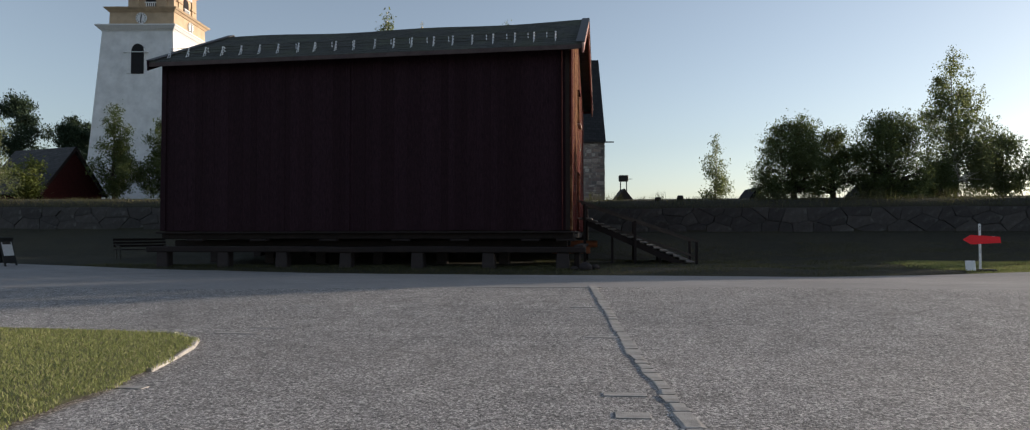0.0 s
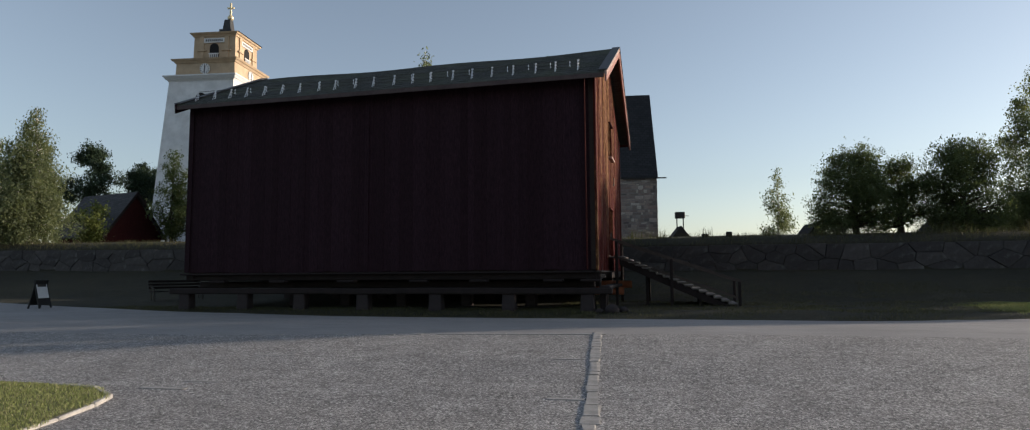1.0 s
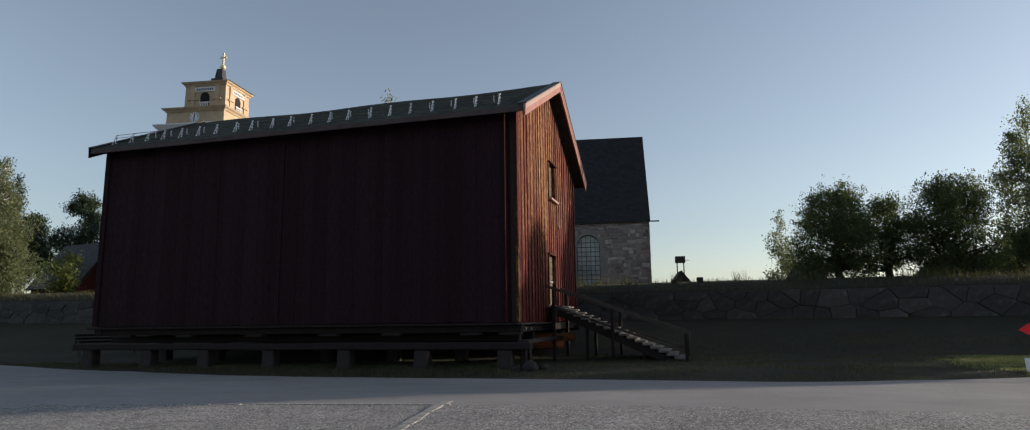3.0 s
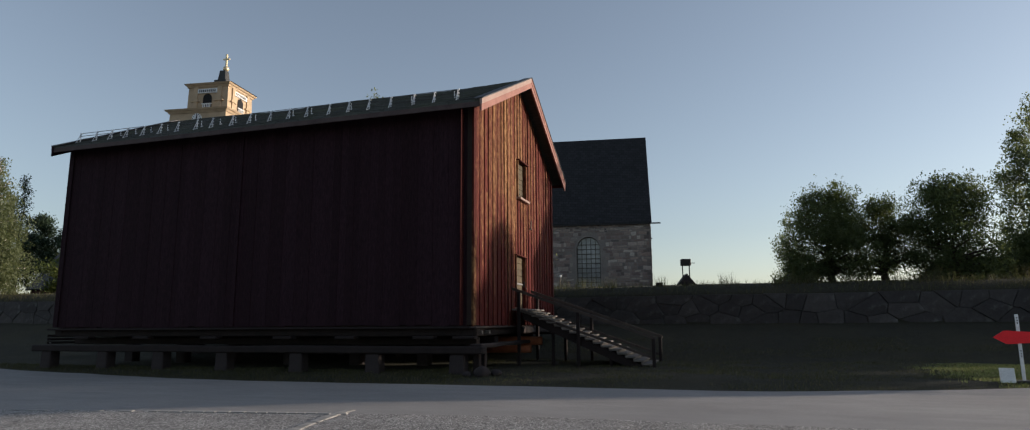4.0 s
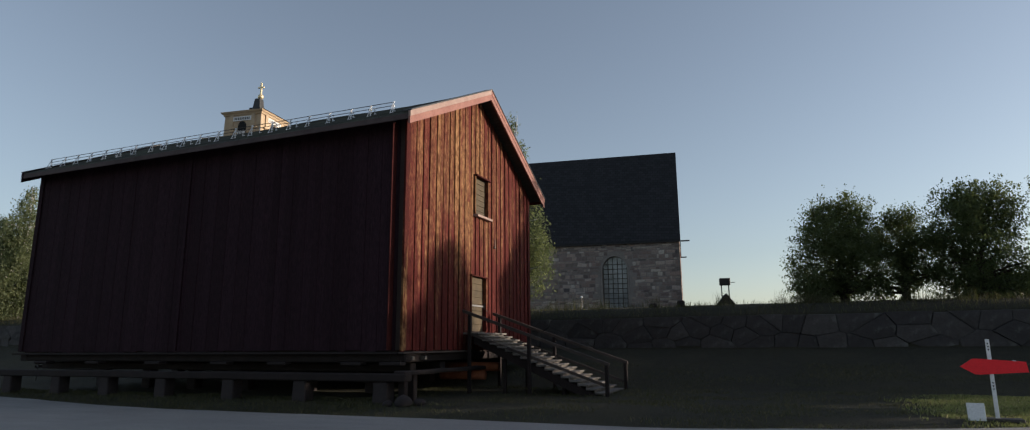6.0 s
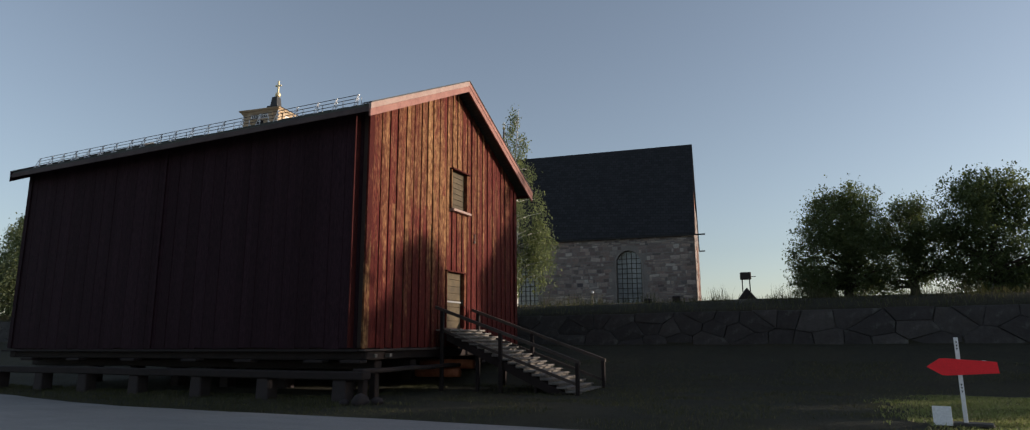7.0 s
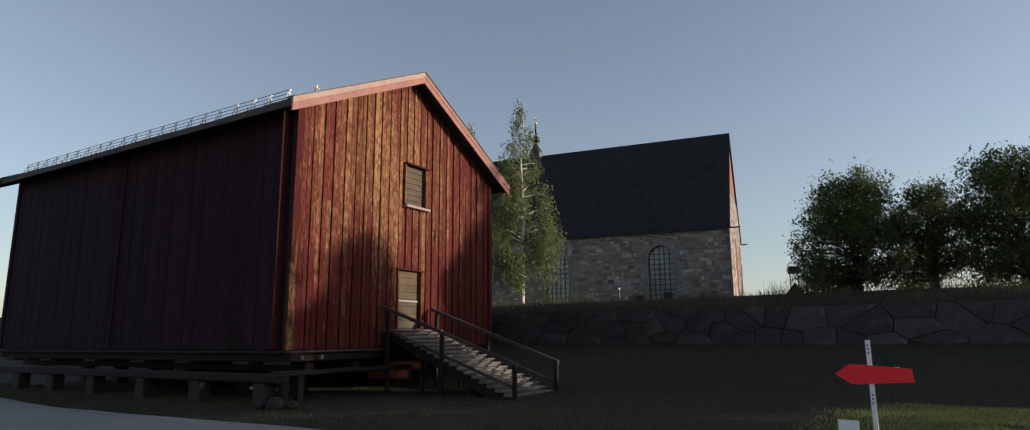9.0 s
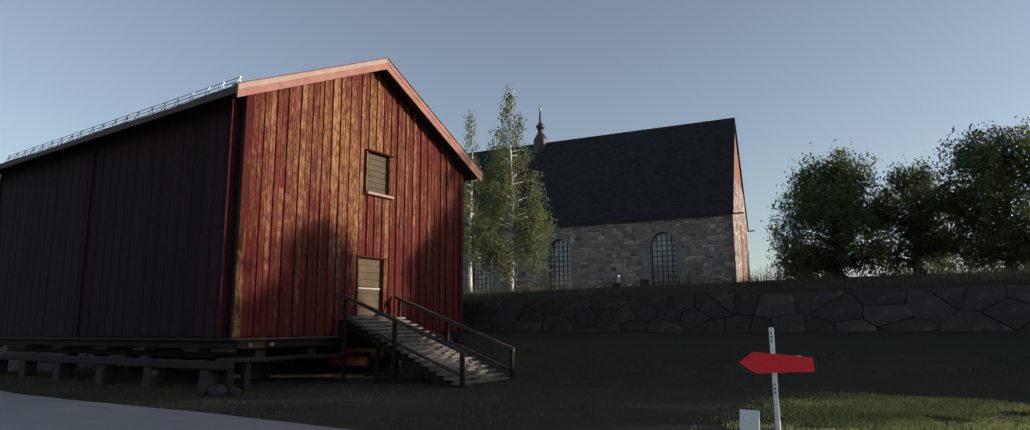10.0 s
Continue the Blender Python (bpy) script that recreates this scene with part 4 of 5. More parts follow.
for s in (0, 1):
    bm = bmesh.new()
    ov = 0.22
    k = (C_RIDGE - C_EAVE) / (CW / 2)
    y0, z0 = -ov, C_EAVE + 0.02
    pts = [(y0, z0), (CW / 2, C_RIDGE + 0.15), (CW / 2, C_RIDGE), (y0 + 0.02, z0 - 0.18)]
    if s:
        pts = [(CW - y, z) for y, z in pts]
    va = [bm.verts.new((-0.12, y, z)) for y, z in pts]
    vb = [bm.verts.new((CL, y, z)) for y, z in pts]
    bm.faces.new(va), bm.faces.new(vb[::-1])
    for i in range(4):
        bm.faces.new((va[i], vb[i], vb[(i + 1) % 4], va[(i + 1) % 4]))
    bmesh.ops.recalc_face_normals(bm, faces=bm.faces[:])
    bmesh.ops.subdivide_edges(bm, edges=[e for e in bm.edges if e.calc_length() > 20], cuts=40)
    ob = part("roof_slope", placed(bm), M_CHROOF, church, "steep black tarred shingle roof")
    uv_slope(ob, tuple(CHM.col[0][:3]), (0, (1 if not s else -1) * math.cos(math.atan(k)), math.sin(math.atan(k))))
bm = bmesh.new()
box(bm, -1.0, CL, -0.28, -0.14, C_EAVE - 0.22, C_EAVE - 0.10)
part("eave_rail", placed(bm), M_BLACK, church, "dark eave moulding sticking out past the gable")
bm = bmesh.new()
box(bm, -0.7, 0.3, CW + 0.2, CW + 0.35, C_EAVE - 0.22, C_EAVE - 0.10)
part("eave_rail", placed(bm), M_BLACK, church)
# windows
for a, b in WINS:
    bm = bmesh.new()
    prism(bm, arch_pts(a - 0.1, b + 0.1, W_Z0, W_SPR), 0.06, Matrix.Translation((0, 0.55, 0)))
    win = part("window", placed(bm), M_GLASS, church, "tall round-arched window with a dark glazing grid")
    n = 5
    for i in range(n + 1):
        x = a - 0.05 + (b - a + 0.1) * i / n
        dx = (x - (a + b) / 2) / ((b - a) / 2 + 0.08)
        zt = W_SPR + ((b - a) / 2) * 1.1 * math.sqrt(max(0, 1 - dx * dx))
        part("glazing_bar", placed(boxed(x - 0.03, x + 0.03, 0.46, 0.54, W_Z0, zt)), M_IRON, win)
    z = W_Z0
    while z < W_SPR + 0.95:
        hw = (b - a) / 2 + 0.05
        if z > W_SPR:
            hw *= math.sqrt(max(0.05, 1 - ((z - W_SPR) / ((b - a) / 2 * 1.1)) ** 2))
        c = (a + b) / 2
        part("glazing_bar", placed(boxed(c - hw, c + hw, 0.47, 0.53, z - 0.03, z + 0.03)), M_IRON, win)
        z += 0.48
    # splayed stone surround
    bm = bmesh.new()
    inn = arch_pts(a - 0.1, b + 0.1, W_Z0, W_SPR, 12)[1:]
    out = arch_pts(a - 0.32, b + 0.32, W_Z0, W_SPR, 12)[1:]
    vi = [bm.verts.new((x, 0.45, z)) for x, z in inn + [(a - 0.1, W_Z0)]]
    vo = [bm.verts.new((x, -0.03, z)) for x, z in out + [(a - 0.32, W_Z0)]]
    vb = [bm.verts.new((x, 0.5, z)) for x, z in out + [(a - 0.32, W_Z0)]]
    for i in range(len(vi) - 1):
        bm.faces.new((vo[i], vo[i + 1], vi[i + 1], vi[i]))
        bm.faces.new((vo[i], vb[i], vb[i + 1], vo[i + 1]))
    bmesh.ops.recalc_face_normals(bm, faces=bm.faces[:])
    part("surround", placed(bm), M_CHMORTAR, win)


def turret(bm, rows):
    """Turned shape from (radius, height) rows."""
    seg = 8
    rings = [[bm.verts.new((r * math.cos(math.tau * i / seg), r * math.sin(math.tau * i / seg), z)) for i in range(seg)] for r, z in rows]
    for p, q in zip(rings, rings[1:]):
        for i in range(seg):
            bm.faces.new((p[i], p[(i + 1) % seg], q[(i + 1) % seg], q[i]))
    bm.faces.new(rings[-1])


bm = bmesh.new()
turret(bm, [(0.95, C_RIDGE - 1.2), (0.85, C_RIDGE + 0.5), (0.6, C_RIDGE + 0.9), (0.35, C_RIDGE + 1.3), (0.30, C_RIDGE + 1.7), (0.52, C_RIDGE + 2.0), (0.5, C_RIDGE + 2.2), (0.16, C_RIDGE + 2.6), (0.12, C_RIDGE + 3.6), (0.05, C_RIDGE + 4.1)])
bmesh.ops.translate(bm, verts=bm.verts[:], vec=(21.0, CW / 2, 0))
spire = part("ridge_turret", placed(bm), M_BLACKCOP, church, "slim black ridge turret")
bm = bmesh.new()
bmesh.ops.create_icosphere(bm, subdivisions=2, radius=0.17, matrix=Matrix.Translation((21.0, CW / 2, C_RIDGE + 4.1)))
box(bm, 20.97, 21.03, CW / 2 - 0.03, CW / 2 + 0.03, C_RIDGE + 4.1, C_RIDGE + 4.9)
box(bm, 20.8, 21.2, CW / 2 - 0.03, CW / 2 + 0.03, C_RIDGE + 4.55, C_RIDGE + 4.62)
part("finial", placed(bm), M_GOLD, spire, "small gilded ball and cross")

# ---- bell tower ----
tower = thing("bell_tower", "white plastered bell tower with two ochre stages and a gilded cross", "tower", (-50.7, 66.6, 0.45), turn=CH_TURN)


def frustum(bm, h0, z0, h1, z1):
    a = [bm.verts.new((sx * h0, sy * h0, z0)) for sx, sy in ((-1, -1), (1, -1), (1, 1), (-1, 1))]
    b = [bm.verts.new((sx * h1, sy * h1, z1)) for sx, sy in ((-1, -1), (1, -1), (1, 1), (-1, 1))]
    bm.faces.new(a[::-1]), bm.faces.new(b)
    for i in range(4):
        bm.faces.new((a[i], a[(i + 1) % 4], b[(i + 1) % 4], b[i]))


def stage(name, rows, mat, label="", dx=0.0):
    bm = bmesh.new()
    for r in rows:
        frustum(bm, *r)
    bmesh.ops.translate(bm, verts=bm.verts[:], vec=(dx, 0, 0))
    return part(name, bm, mat, tower, label)


stage("shaft", [(5.0, 3.5, 3.85, 23.1)], M_PLASTER, "white battered lime-plastered shaft", -1.1)
stage("cornice", [(3.9, 23.1, 4.0, 23.3), (4.1, 23.3, 4.3, 23.6), (4.36, 23.6, 4.36, 23.75)], M_WHITE, "white moulded cornice", -1.1)
stage("lower_stage", [(3.55, 23.75, 3.5, 25.4)], M_OCHRE, "ochre clock stage", -0.85)
stage("cornice", [(3.6, 25.3, 3.75, 25.55), (3.85, 25.55, 3.98, 25.75)], M_OCHRE, "", -0.85)
stage("upper_stage", [(2.55, 25.75, 2.5, 28.8)], M_OCHRE, "ochre belfry stage", -0.4)
stage("cornice", [(2.6, 28.7, 2.7, 28.95), (2.8, 28.95, 2.92, 29.15)], M_OCHRE, "", -0.4)
stage("cap", [(2.85, 29.15, 1.6, 29.4), (0.8, 29.3, 0.75, 30.3), (0.5, 30.3, 0.35, 31.6)], M_BLACKCOP, "black sheet-metal cap", -0.2)
bm = bmesh.new()
bmesh.ops.create_icosphere(bm, subdivisions=2, radius=0.36, matrix=Matrix.Translation((0, 0, 31.9)))
part("orb", bm, M_GOLD, tower, "gilded ball", True)
bm = bmesh.new()
box(bm, -0.09, 0.09, -0.09, 0.09, 32.1, 33.75)
box(bm, -0.42, 0.42, -0.08, 0.08, 33.05, 33.22)
part("cross", bm, M_GOLD, tower, "gilded cross")
for sx, rot in ((0, 0), (1, 90)):
    # belfry opening, balustrade, text panel, clock, shaft window, on the two faces in view
    U = Matrix.Translation((-0.4, 0, 0)) @ pose(0, 0, 0, 0, 0, rot)
    V = Matrix.Translation((-0.85, 0, 0)) @ pose(0, 0, 0, 0, 0, rot)
    W = Matrix.Translation((-1.1, 0, 0)) @ pose(0, 0, 0, 0, 0, rot)
    bm = bmesh.new()
    prism(bm, arch_pts(-0.55, 0.55, 25.95, 27.35, 8, 0.0), 0.05, U @ Matrix.Translation((0, -2.60, 0)))
    op = part("belfry_opening", bm, M_DKINT, tower, "dark round-arched belfry opening")
    for i in range(5):
        bm = bmesh.new()
        tube(bm, U @ Vector((-0.44 + i * 0.22, -2.68, 25.95)), U @ Vector((-0.44 + i * 0.22, -2.68, 26.6)), 0.055, seg=6)
        part("baluster", bm, M_WHITE, op)
    part("balustrade_rail", boxed(-0.6, 0.6, -2.74, -2.58, 26.6, 26.7, U), M_WHITE, op)
    for xx in (-1.5, 1.5):
        part("pilaster", boxed(xx - 0.25, xx + 0.25, -2.66, -2.45, 25.8, 28.7, U), M_OCHRE, tower)
        part("sill_band", boxed(xx - 0.55, xx + 0.55, -2.76, -2.45, 26.95, 27.1, U), M_OCHRE, tower)
    pan = part("text_panel", boxed(-1.25, 1.25, -2.64, -2.5, 27.98, 28.5, U), M_WHITE, tower, "white panel with a row of dark letters too far to read")
    for i in range(9):
        part("letter_bar", boxed(-1.05 + i * 0.24, -0.91 + i * 0.24, -2.65, -2.635, 28.1, 28.38, U), M_BLACK, pan)
    bm = bmesh.new()
    c = bmesh.ops.create_cone(bm, cap_ends=True, segments=28, radius1=0.6, radius2=0.6, depth=0.1)
    bmesh.ops.transform(bm, matrix=V @ Matrix.Translation((0, -3.6, 24.6)) @ pose(0, 0, 0, 90), verts=c["verts"])
    ck = part("clock", bm, M_WHITE, tower, "round white clock face")
    for i in range(12):
        part("hour_mark", boxed(-0.035, 0.035, -0.02, 0.02, 0.42, 0.55, V @ Matrix.Translation((0, -3.66, 24.6)) @ pose(0, 0, 0, 0, i * 30, 0)), M_BLACK, ck)
    part("clock_hand", boxed(-0.05, 0.05, -0.02, 0.02, -0.46, 0.1, V @ Matrix.Translation((0, -3.67, 24.6)) @ pose(0, 0, 0, 0, 4, 0)), M_BLACK, ck)
    part("clock_hand", boxed(-0.05, 0.05, -0.02, 0.02, -0.1, 0.38, V @ Matrix.Translation((0, -3.67, 24.6)) @ pose(0, 0, 0, 0, 8, 0)), M_BLACK, ck)
    bm = bmesh.new()
    prism(bm, arch_pts(-0.95, 0.95, 18.4, 20.75, 10, 0.0), 0.33, W @ Matrix.Translation((0, -4.18, 0)))
    part("window_reveal", bm, M_PLASTER, tower, "splayed white reveal")
    bm = bmesh.new()
    prism(bm, arch_pts(-0.45, 0.93, 18.4, 20.75, 10, 0.3), 0.35, W @ Matrix.Translation((0, -4.2, 0)))
    sw = part("shaft_window", bm, M_DKINT, tower, "dark round-arched opening in the shaft")
    part("sill", boxed(-1.35, 1.35, -4.25, -3.95, 20.7, 20.78, W), M_WHITE, tower)

# ---- red shed behind the bank ----
shed = thing("shed", "small red wooden shed with a grey shingle roof", "shed", (-47.3, 50.0, 0), turn=12)
SHB, SHE, SHR, SHH = 3.6, 5.3, 9.1, 2.9
bm = bmesh.new()
pts = [(-SHH + 0.25, SHB), (SHH - 0.25, SHB), (SHH - 0.25, SHE), (0, SHR - 0.15), (-SHH + 0.25, SHE)]
prism(bm, [(x, z) for x, z in pts], 7.5, pose(0, 0, 0, 0, 0, 65) @ Matrix.Translation((0, 0, 0)))
part("body", bm, M_SHEDRED, shed, "red board walls")
for s in (-1, 1):
    bm = bmesh.new()
    prism(bm, [(s * SHH, SHE - 0.35), (0, SHR), (0, SHR + 0.15), (s * (SHH + 0.08), SHE - 0.25)], 8.1, pose(0, 0, 0, 0, 0, 65) @ Matrix.Translation((0, -0.3, 0)))
    ob = part("roof_slope", bm, M_SHEDROOF, shed)
    uv_slope(ob, (-math.sin(radians(65)), math.cos(radians(65)), 0), (0.0, 0.3, 0.95))
    bm = bmesh.new()
    prism(bm, [(s * (SHH + 0.05), SHE - 0.55), (0, SHR - 0.2), (0, SHR + 0.17), (s * (SHH + 0.1), SHE - 0.25)], 0.06, pose(0, 0, 0, 0, 0, 65) @ Matrix.Translation((0, -0.37, 0)))
    part("bargeboard", bm, M_BEAM, shed, "grey bargeboard")

# ---- hut with a hooded chimney beyond the bank ----
hut = thing("chimney_hut", "small hut roof with a black hooded chimney on thin legs", "hut", (1.15, 90.0, 5.0), turn=10)
bm = bmesh.new()
prism(bm, [(-2.3, -0.2), (2.3, -0.2), (0, 2.75)], 3.5)
part("roof", bm, M_SHEDROOF, hut, "steep grey roof")
part("hood", boxed(-0.62, 0.62, 0.3, 1.1, 3.75, 4.6, bevel=0.06), M_BLACK, hut, "black box hood")
for xx in (-0.42, 0.42):
    part("leg", boxed(xx - 0.06, xx + 0.06, 0.6, 0.75, 2.3, 3.8), M_BLACK, hut)
part("vane", boxed(0.6, 1.15, 0.62, 0.68, 4.05, 4.12), M_BLACK, hut)
for bx, by, w in ((20.5, 50.0, 7.0), (9.6, 47.0, 1.7)):
    low = thing("low_roof", "low dark roof half hidden behind the grassy bank", "hut", (bx, by, back_height(bx, by) - 0.3), turn=6)
    bm = bmesh.new()
    prism(bm, [(-w / 2, 0), (w / 2, 0), (w * 0.28, w * 0.22), (-w * 0.28, w * 0.22)] if w > 4 else [(-w / 2, 0), (w / 2, 0), (0, 1.1)], 3.0)
    part("roof", bm, M_CHROOF, low)
for bx, hh in ((2.1, 0.22), (3.4, 0.3)):
    gs = mesh_object("marker_stone", boxed(-0.17, 0.17, -0.12, 0.12, -0.2, hh, bevel=0.04), M_POSTSTONE)
    gs.location = (bx, 38.5, back_height(bx, 38.5))
    tagged(gs, "low grey stone post on the grassy bank", "stone", "stone posts on the bank")

lamp = thing("lantern_post", "small dark garden lantern post with a pale head", "lamp", (-8.8, 63.0, back_height(-8.8, 63.0)))
bm = bmesh.new()
tube(bm, (0, 0, -0.1), (0, 0, 1.0), 0.05, seg=8)
part("post", bm, M_IRON, lamp)
bm = bmesh.new()
bmesh.ops.create_icosphere(bm, subdivisions=2, radius=0.11, matrix=Matrix.Translation((0, 0, 1.08)))
part("head", bm, M_WHITE, lamp, "pale round lamp head", True)

# ---- trees ----


def crown_mesh(rnd, blobs, count, size, droop=0.0, flat=0.6):
    """Many small pointed leaves gathered in clumps: blobs are (x, y, z, radius, vertical stretch)."""
    co, faces = [], []
    wts = [b[3] ** 2 for b in blobs]
    tot = sum(wts)
    for b, w in zip(blobs, wts):
        cx, cy, cz, r, st = b
        n_cl = max(3, int(count * w / tot / 14))
        for _ in range(n_cl):
            u, v, q = rnd.gauss(0, 1), rnd.gauss(0, 1), rnd.gauss(0, 1)
            L = math.sqrt(u * u + v * v + q * q) or 1
            sprig = rnd.random() < 0.07
            rad = r * ((rnd.random() ** 0.4) * rnd.uniform(0.75, 1.12) if not sprig else rnd.uniform(1.15, 1.45))
            px, py, pz = cx + u / L * rad, cy + v / L * rad, cz + q / L * rad * st
            cl = size * (rnd.uniform(1.5, 3.2) if not sprig else rnd.uniform(0.9, 1.4))
            for _ in range(14 if not sprig else 6):
                x, y, z = px + rnd.gauss(0, cl * 0.6), py + rnd.gauss(0, cl * 0.6), pz + rnd.gauss(0, cl * 0.5) - droop * abs(rnd.gauss(0, 1)) * cl * 2.4
                s = size * rnd.uniform(0.6, 1.25)
                a, t = rnd.uniform(0, math.tau), rnd.gauss(0, flat)
                dx, dy, dz = math.cos(a) * s, math.sin(a) * s, t * s - droop * s
                ex, ey, ez = -math.sin(a) * s * 0.38, math.cos(a) * s * 0.38, rnd.gauss(0, 0.3) * s
                i = len(co)
                co += [(x, y, z), (x + dx * 0.5 + ex, y + dy * 0.5 + ey, z + dz * 0.5 + ez), (x + dx, y + dy, z + dz), (x + dx * 0.5 - ex, y + dy * 0.5 - ey, z + dz * 0.5 - ez)]
                faces.append((i, i + 1, i + 2, i + 3))
    me = bpy.data.meshes.new("crown")
    me.from_pydata(co, [], faces)
    return me


def limbs(bm, rnd, base, top, r, blobs, bend=0.15):
    """A tapered trunk with a limb into every clump."""
    p, n = Vector(base), 7
    pts = []
    for i in range(n + 1):
        f = i / n
        c = Vector(base).lerp(Vector(top), f) + Vector((rnd.uniform(-1, 1), rnd.uniform(-1, 1), 0)) * bend * (0 if i == 0 else 1)
        pts.append((c, r * (1 - f) ** 1.25 + 0.012))
    for (a, ra), (b, rb) in zip(pts, pts[1:]):
        tube(bm, a, b, ra, rb, 7)
    for bx, by, bz, br, st in blobs:
        f = min(0.9, max(0.12, ((bz - br * 0.6) - base[2]) / max(0.1, top[2] - base[2])))
        i = min(n - 1, int(f * n))
        s = pts[i][0].lerp(pts[i + 1][0], f * n - i)
        e = Vector((bx, by, bz))
        m = s.lerp(e, 0.5) + Vector((rnd.uniform(-0.2, 0.2), rnd.uniform(-0.2, 0.2), 0.15 * br))
        rl = max(0.015, pts[i][1] * 0.45)
        tube(bm, s, m, rl, rl * 0.6, 5)
        tube(bm, m, e, rl * 0.6, rl * 0.15, 5)


def tree(name, at, blobs, top, r, leaf_mat, bark, count, size, label, category="tree", droop=0.0, seed=1, group="", flat=0.6):
    rnd = random.Random(seed)
    z = height(at[0], at[1]) - 0.1
    t = thing(name, label, category, (at[0], at[1], z), group)
    bm = bmesh.new()
    limbs(bm, rnd, (0, 0, 0), top, r, blobs)
    part("trunk", bm, bark, t, "", True)
    me = crown_mesh(rnd, blobs, count, size, droop, flat)
    me.materials.append(leaf_mat)
    c = new("crown", me)
    c.parent = t
    return t


def round_blobs(rnd, w, z0, z1, n):
    """Clumps filling a broad crown of radius w between two heights."""
    out = []
    for _ in range(n):
        f = rnd.random()
        zz = z0 + (z1 - z0) * f
        rr = w * math.sqrt(max(0.05, 1 - ((f - 0.34) / 0.70) ** 2))
        a, q = rnd.uniform(0, math.tau), rr * math.sqrt(rnd.random()) * 0.85
        out.append((q * math.cos(a), q * math.sin(a), zz, rnd.uniform(0.22, 0.40) * w, 0.95))
    return out


def spire_blobs(rnd, w, z0, z1, n, power=0.8):
    """Clumps filling a tall, narrowing crown."""
    out = []
    for i in range(n):
        f = (i + rnd.random()) / n
        rr = w * (1 - f) ** power * min(1.0, 0.45 + f * 3.5)
        a, q = rnd.uniform(0, math.tau), rr * math.sqrt(rnd.random())
        out.append((q * math.cos(a), q * math.sin(a), z0 + (z1 - z0) * f, max(0.26, rr * 0.40), 1.25))
    return out


R1 = random.Random(11)
for at, w, z0, z1, n, cnt, seed in (((10.5, 41.2), 2.35, 0.3, 4.55, 84, 44000, 3), ((13.2, 42.6), 1.9, 0.3, 4.0, 56, 26000, 4),
                                    ((16.0, 41.2), 2.3, 0.3, 4.85, 84, 44000, 5), ((19.6, 42.6), 1.1, 0.3, 2.0, 24, 8000, 6)):
    tree("maple_tree", at, round_blobs(R1, w, z0, z1, n), (0.1, 0.1, z1 - 0.8), 0.2, L_MAPLE, M_BARKD, round(cnt * 1.15), 0.085, "dense dark green maple on the churchyard bank", seed=seed, group="maples on the bank")
# Unseen trees right of view, added to shade the gable and lawn.
for at, w, z0, z1, seed in (((29.3, 42.0), 1.4, 3.0, 6.8, 7), ((32.4, 42.0), 1.2, 0.4, 5.2, 8), ((38.3, 42.0), 2.5, 0.3, 8.0, 9)):
    tree("maple_tree", at, round_blobs(R1, w, z0, z1, 44), (0.1, 0.1, z1 - 0.8), 0.14, L_MAPLE, M_BARKD, 14000, 0.2, "unseen bushy maple added on the bank to shade the gable and lawn", seed=seed, group="maples on the bank")
# Two unseen trees, added only for their shadow bands across the road.
tree("birch_tree", (30.0, 34.5), spire_blobs(R1, 1.25, 2.8, 8.4, 60, 0.35), (0, 0, 8.2), 0.18, L_MAPLE, M_BIRCH, 30000, 0.24, "unseen high-crowned birch added to cast the dark band on the road", droop=0.2, seed=14)
tree("birch_tree", (30.0, 32.1), spire_blobs(R1, 0.45, 3.6, 8.0, 40, 0.3), (0, 0, 7.8), 0.09, L_BIRCH, M_BIRCH, 4000, 0.16, "unseen slim birch added to cast a thin shadow on the road", droop=0.2, seed=15)
tree("birch_tree", (-15.1, 39.7), spire_blobs(R1, 2.0, 2.0, 12.5, 40, 0.8), (0.1, 0, 12.6), 0.16, L_BIRCH, M_BIRCH, 9000, 0.14, "tall birch behind the barn, its tip above the ridge", droop=0.5, seed=30)
tree("birch_tree", (-8.0, 45.5), spire_blobs(R1, 2.75, 1.4, 12.9, 74, 0.8), (0.3, 0, 12.9), 0.17, L_BIRCH, M_BIRCH, 26000, 0.115, "slender white-stemmed birch before the church", droop=0.5, seed=21)
tree("birch_tree", (-22.0, 60.0), spire_blobs(R1, 2.6, 3.0, 17.2, 50, 1.1), (0.2, 0, 17.2), 0.22, L_BIRCH, M_BIRCH, 7000, 0.16, "tall birch beside the church wall", droop=0.5, seed=22)
tree("birch_tree", (21.2, 44.5), spire_blobs(R1, 2.5, 0.5, 9.6, 100, 0.55), (0, 0, 9.4), 0.16, L_BIRCH, M_BIRCH, 32000, 0.11, "broad light green birch on the bank", droop=0.4, seed=23)
tree("birch_tree", (24.6, 45.5), round_blobs(R1, 2.2, 0.6, 4.2, 30), (0, 0, 3.8), 0.16, L_BIRCH, M_BIRCH, 15000, 0.12, "low spreading birch on the bank", droop=0.4, seed=24)
tree("birch_tree", (28.6, 46.0), spire_blobs(R1, 1.9, 0.6, 6.2, 40, 0.6), (0, 0, 6.0), 0.2, L_BIRCH, M_BIRCH, 5000, 0.15, "birch at the edge of the churchyard", droop=0.4, seed=25)
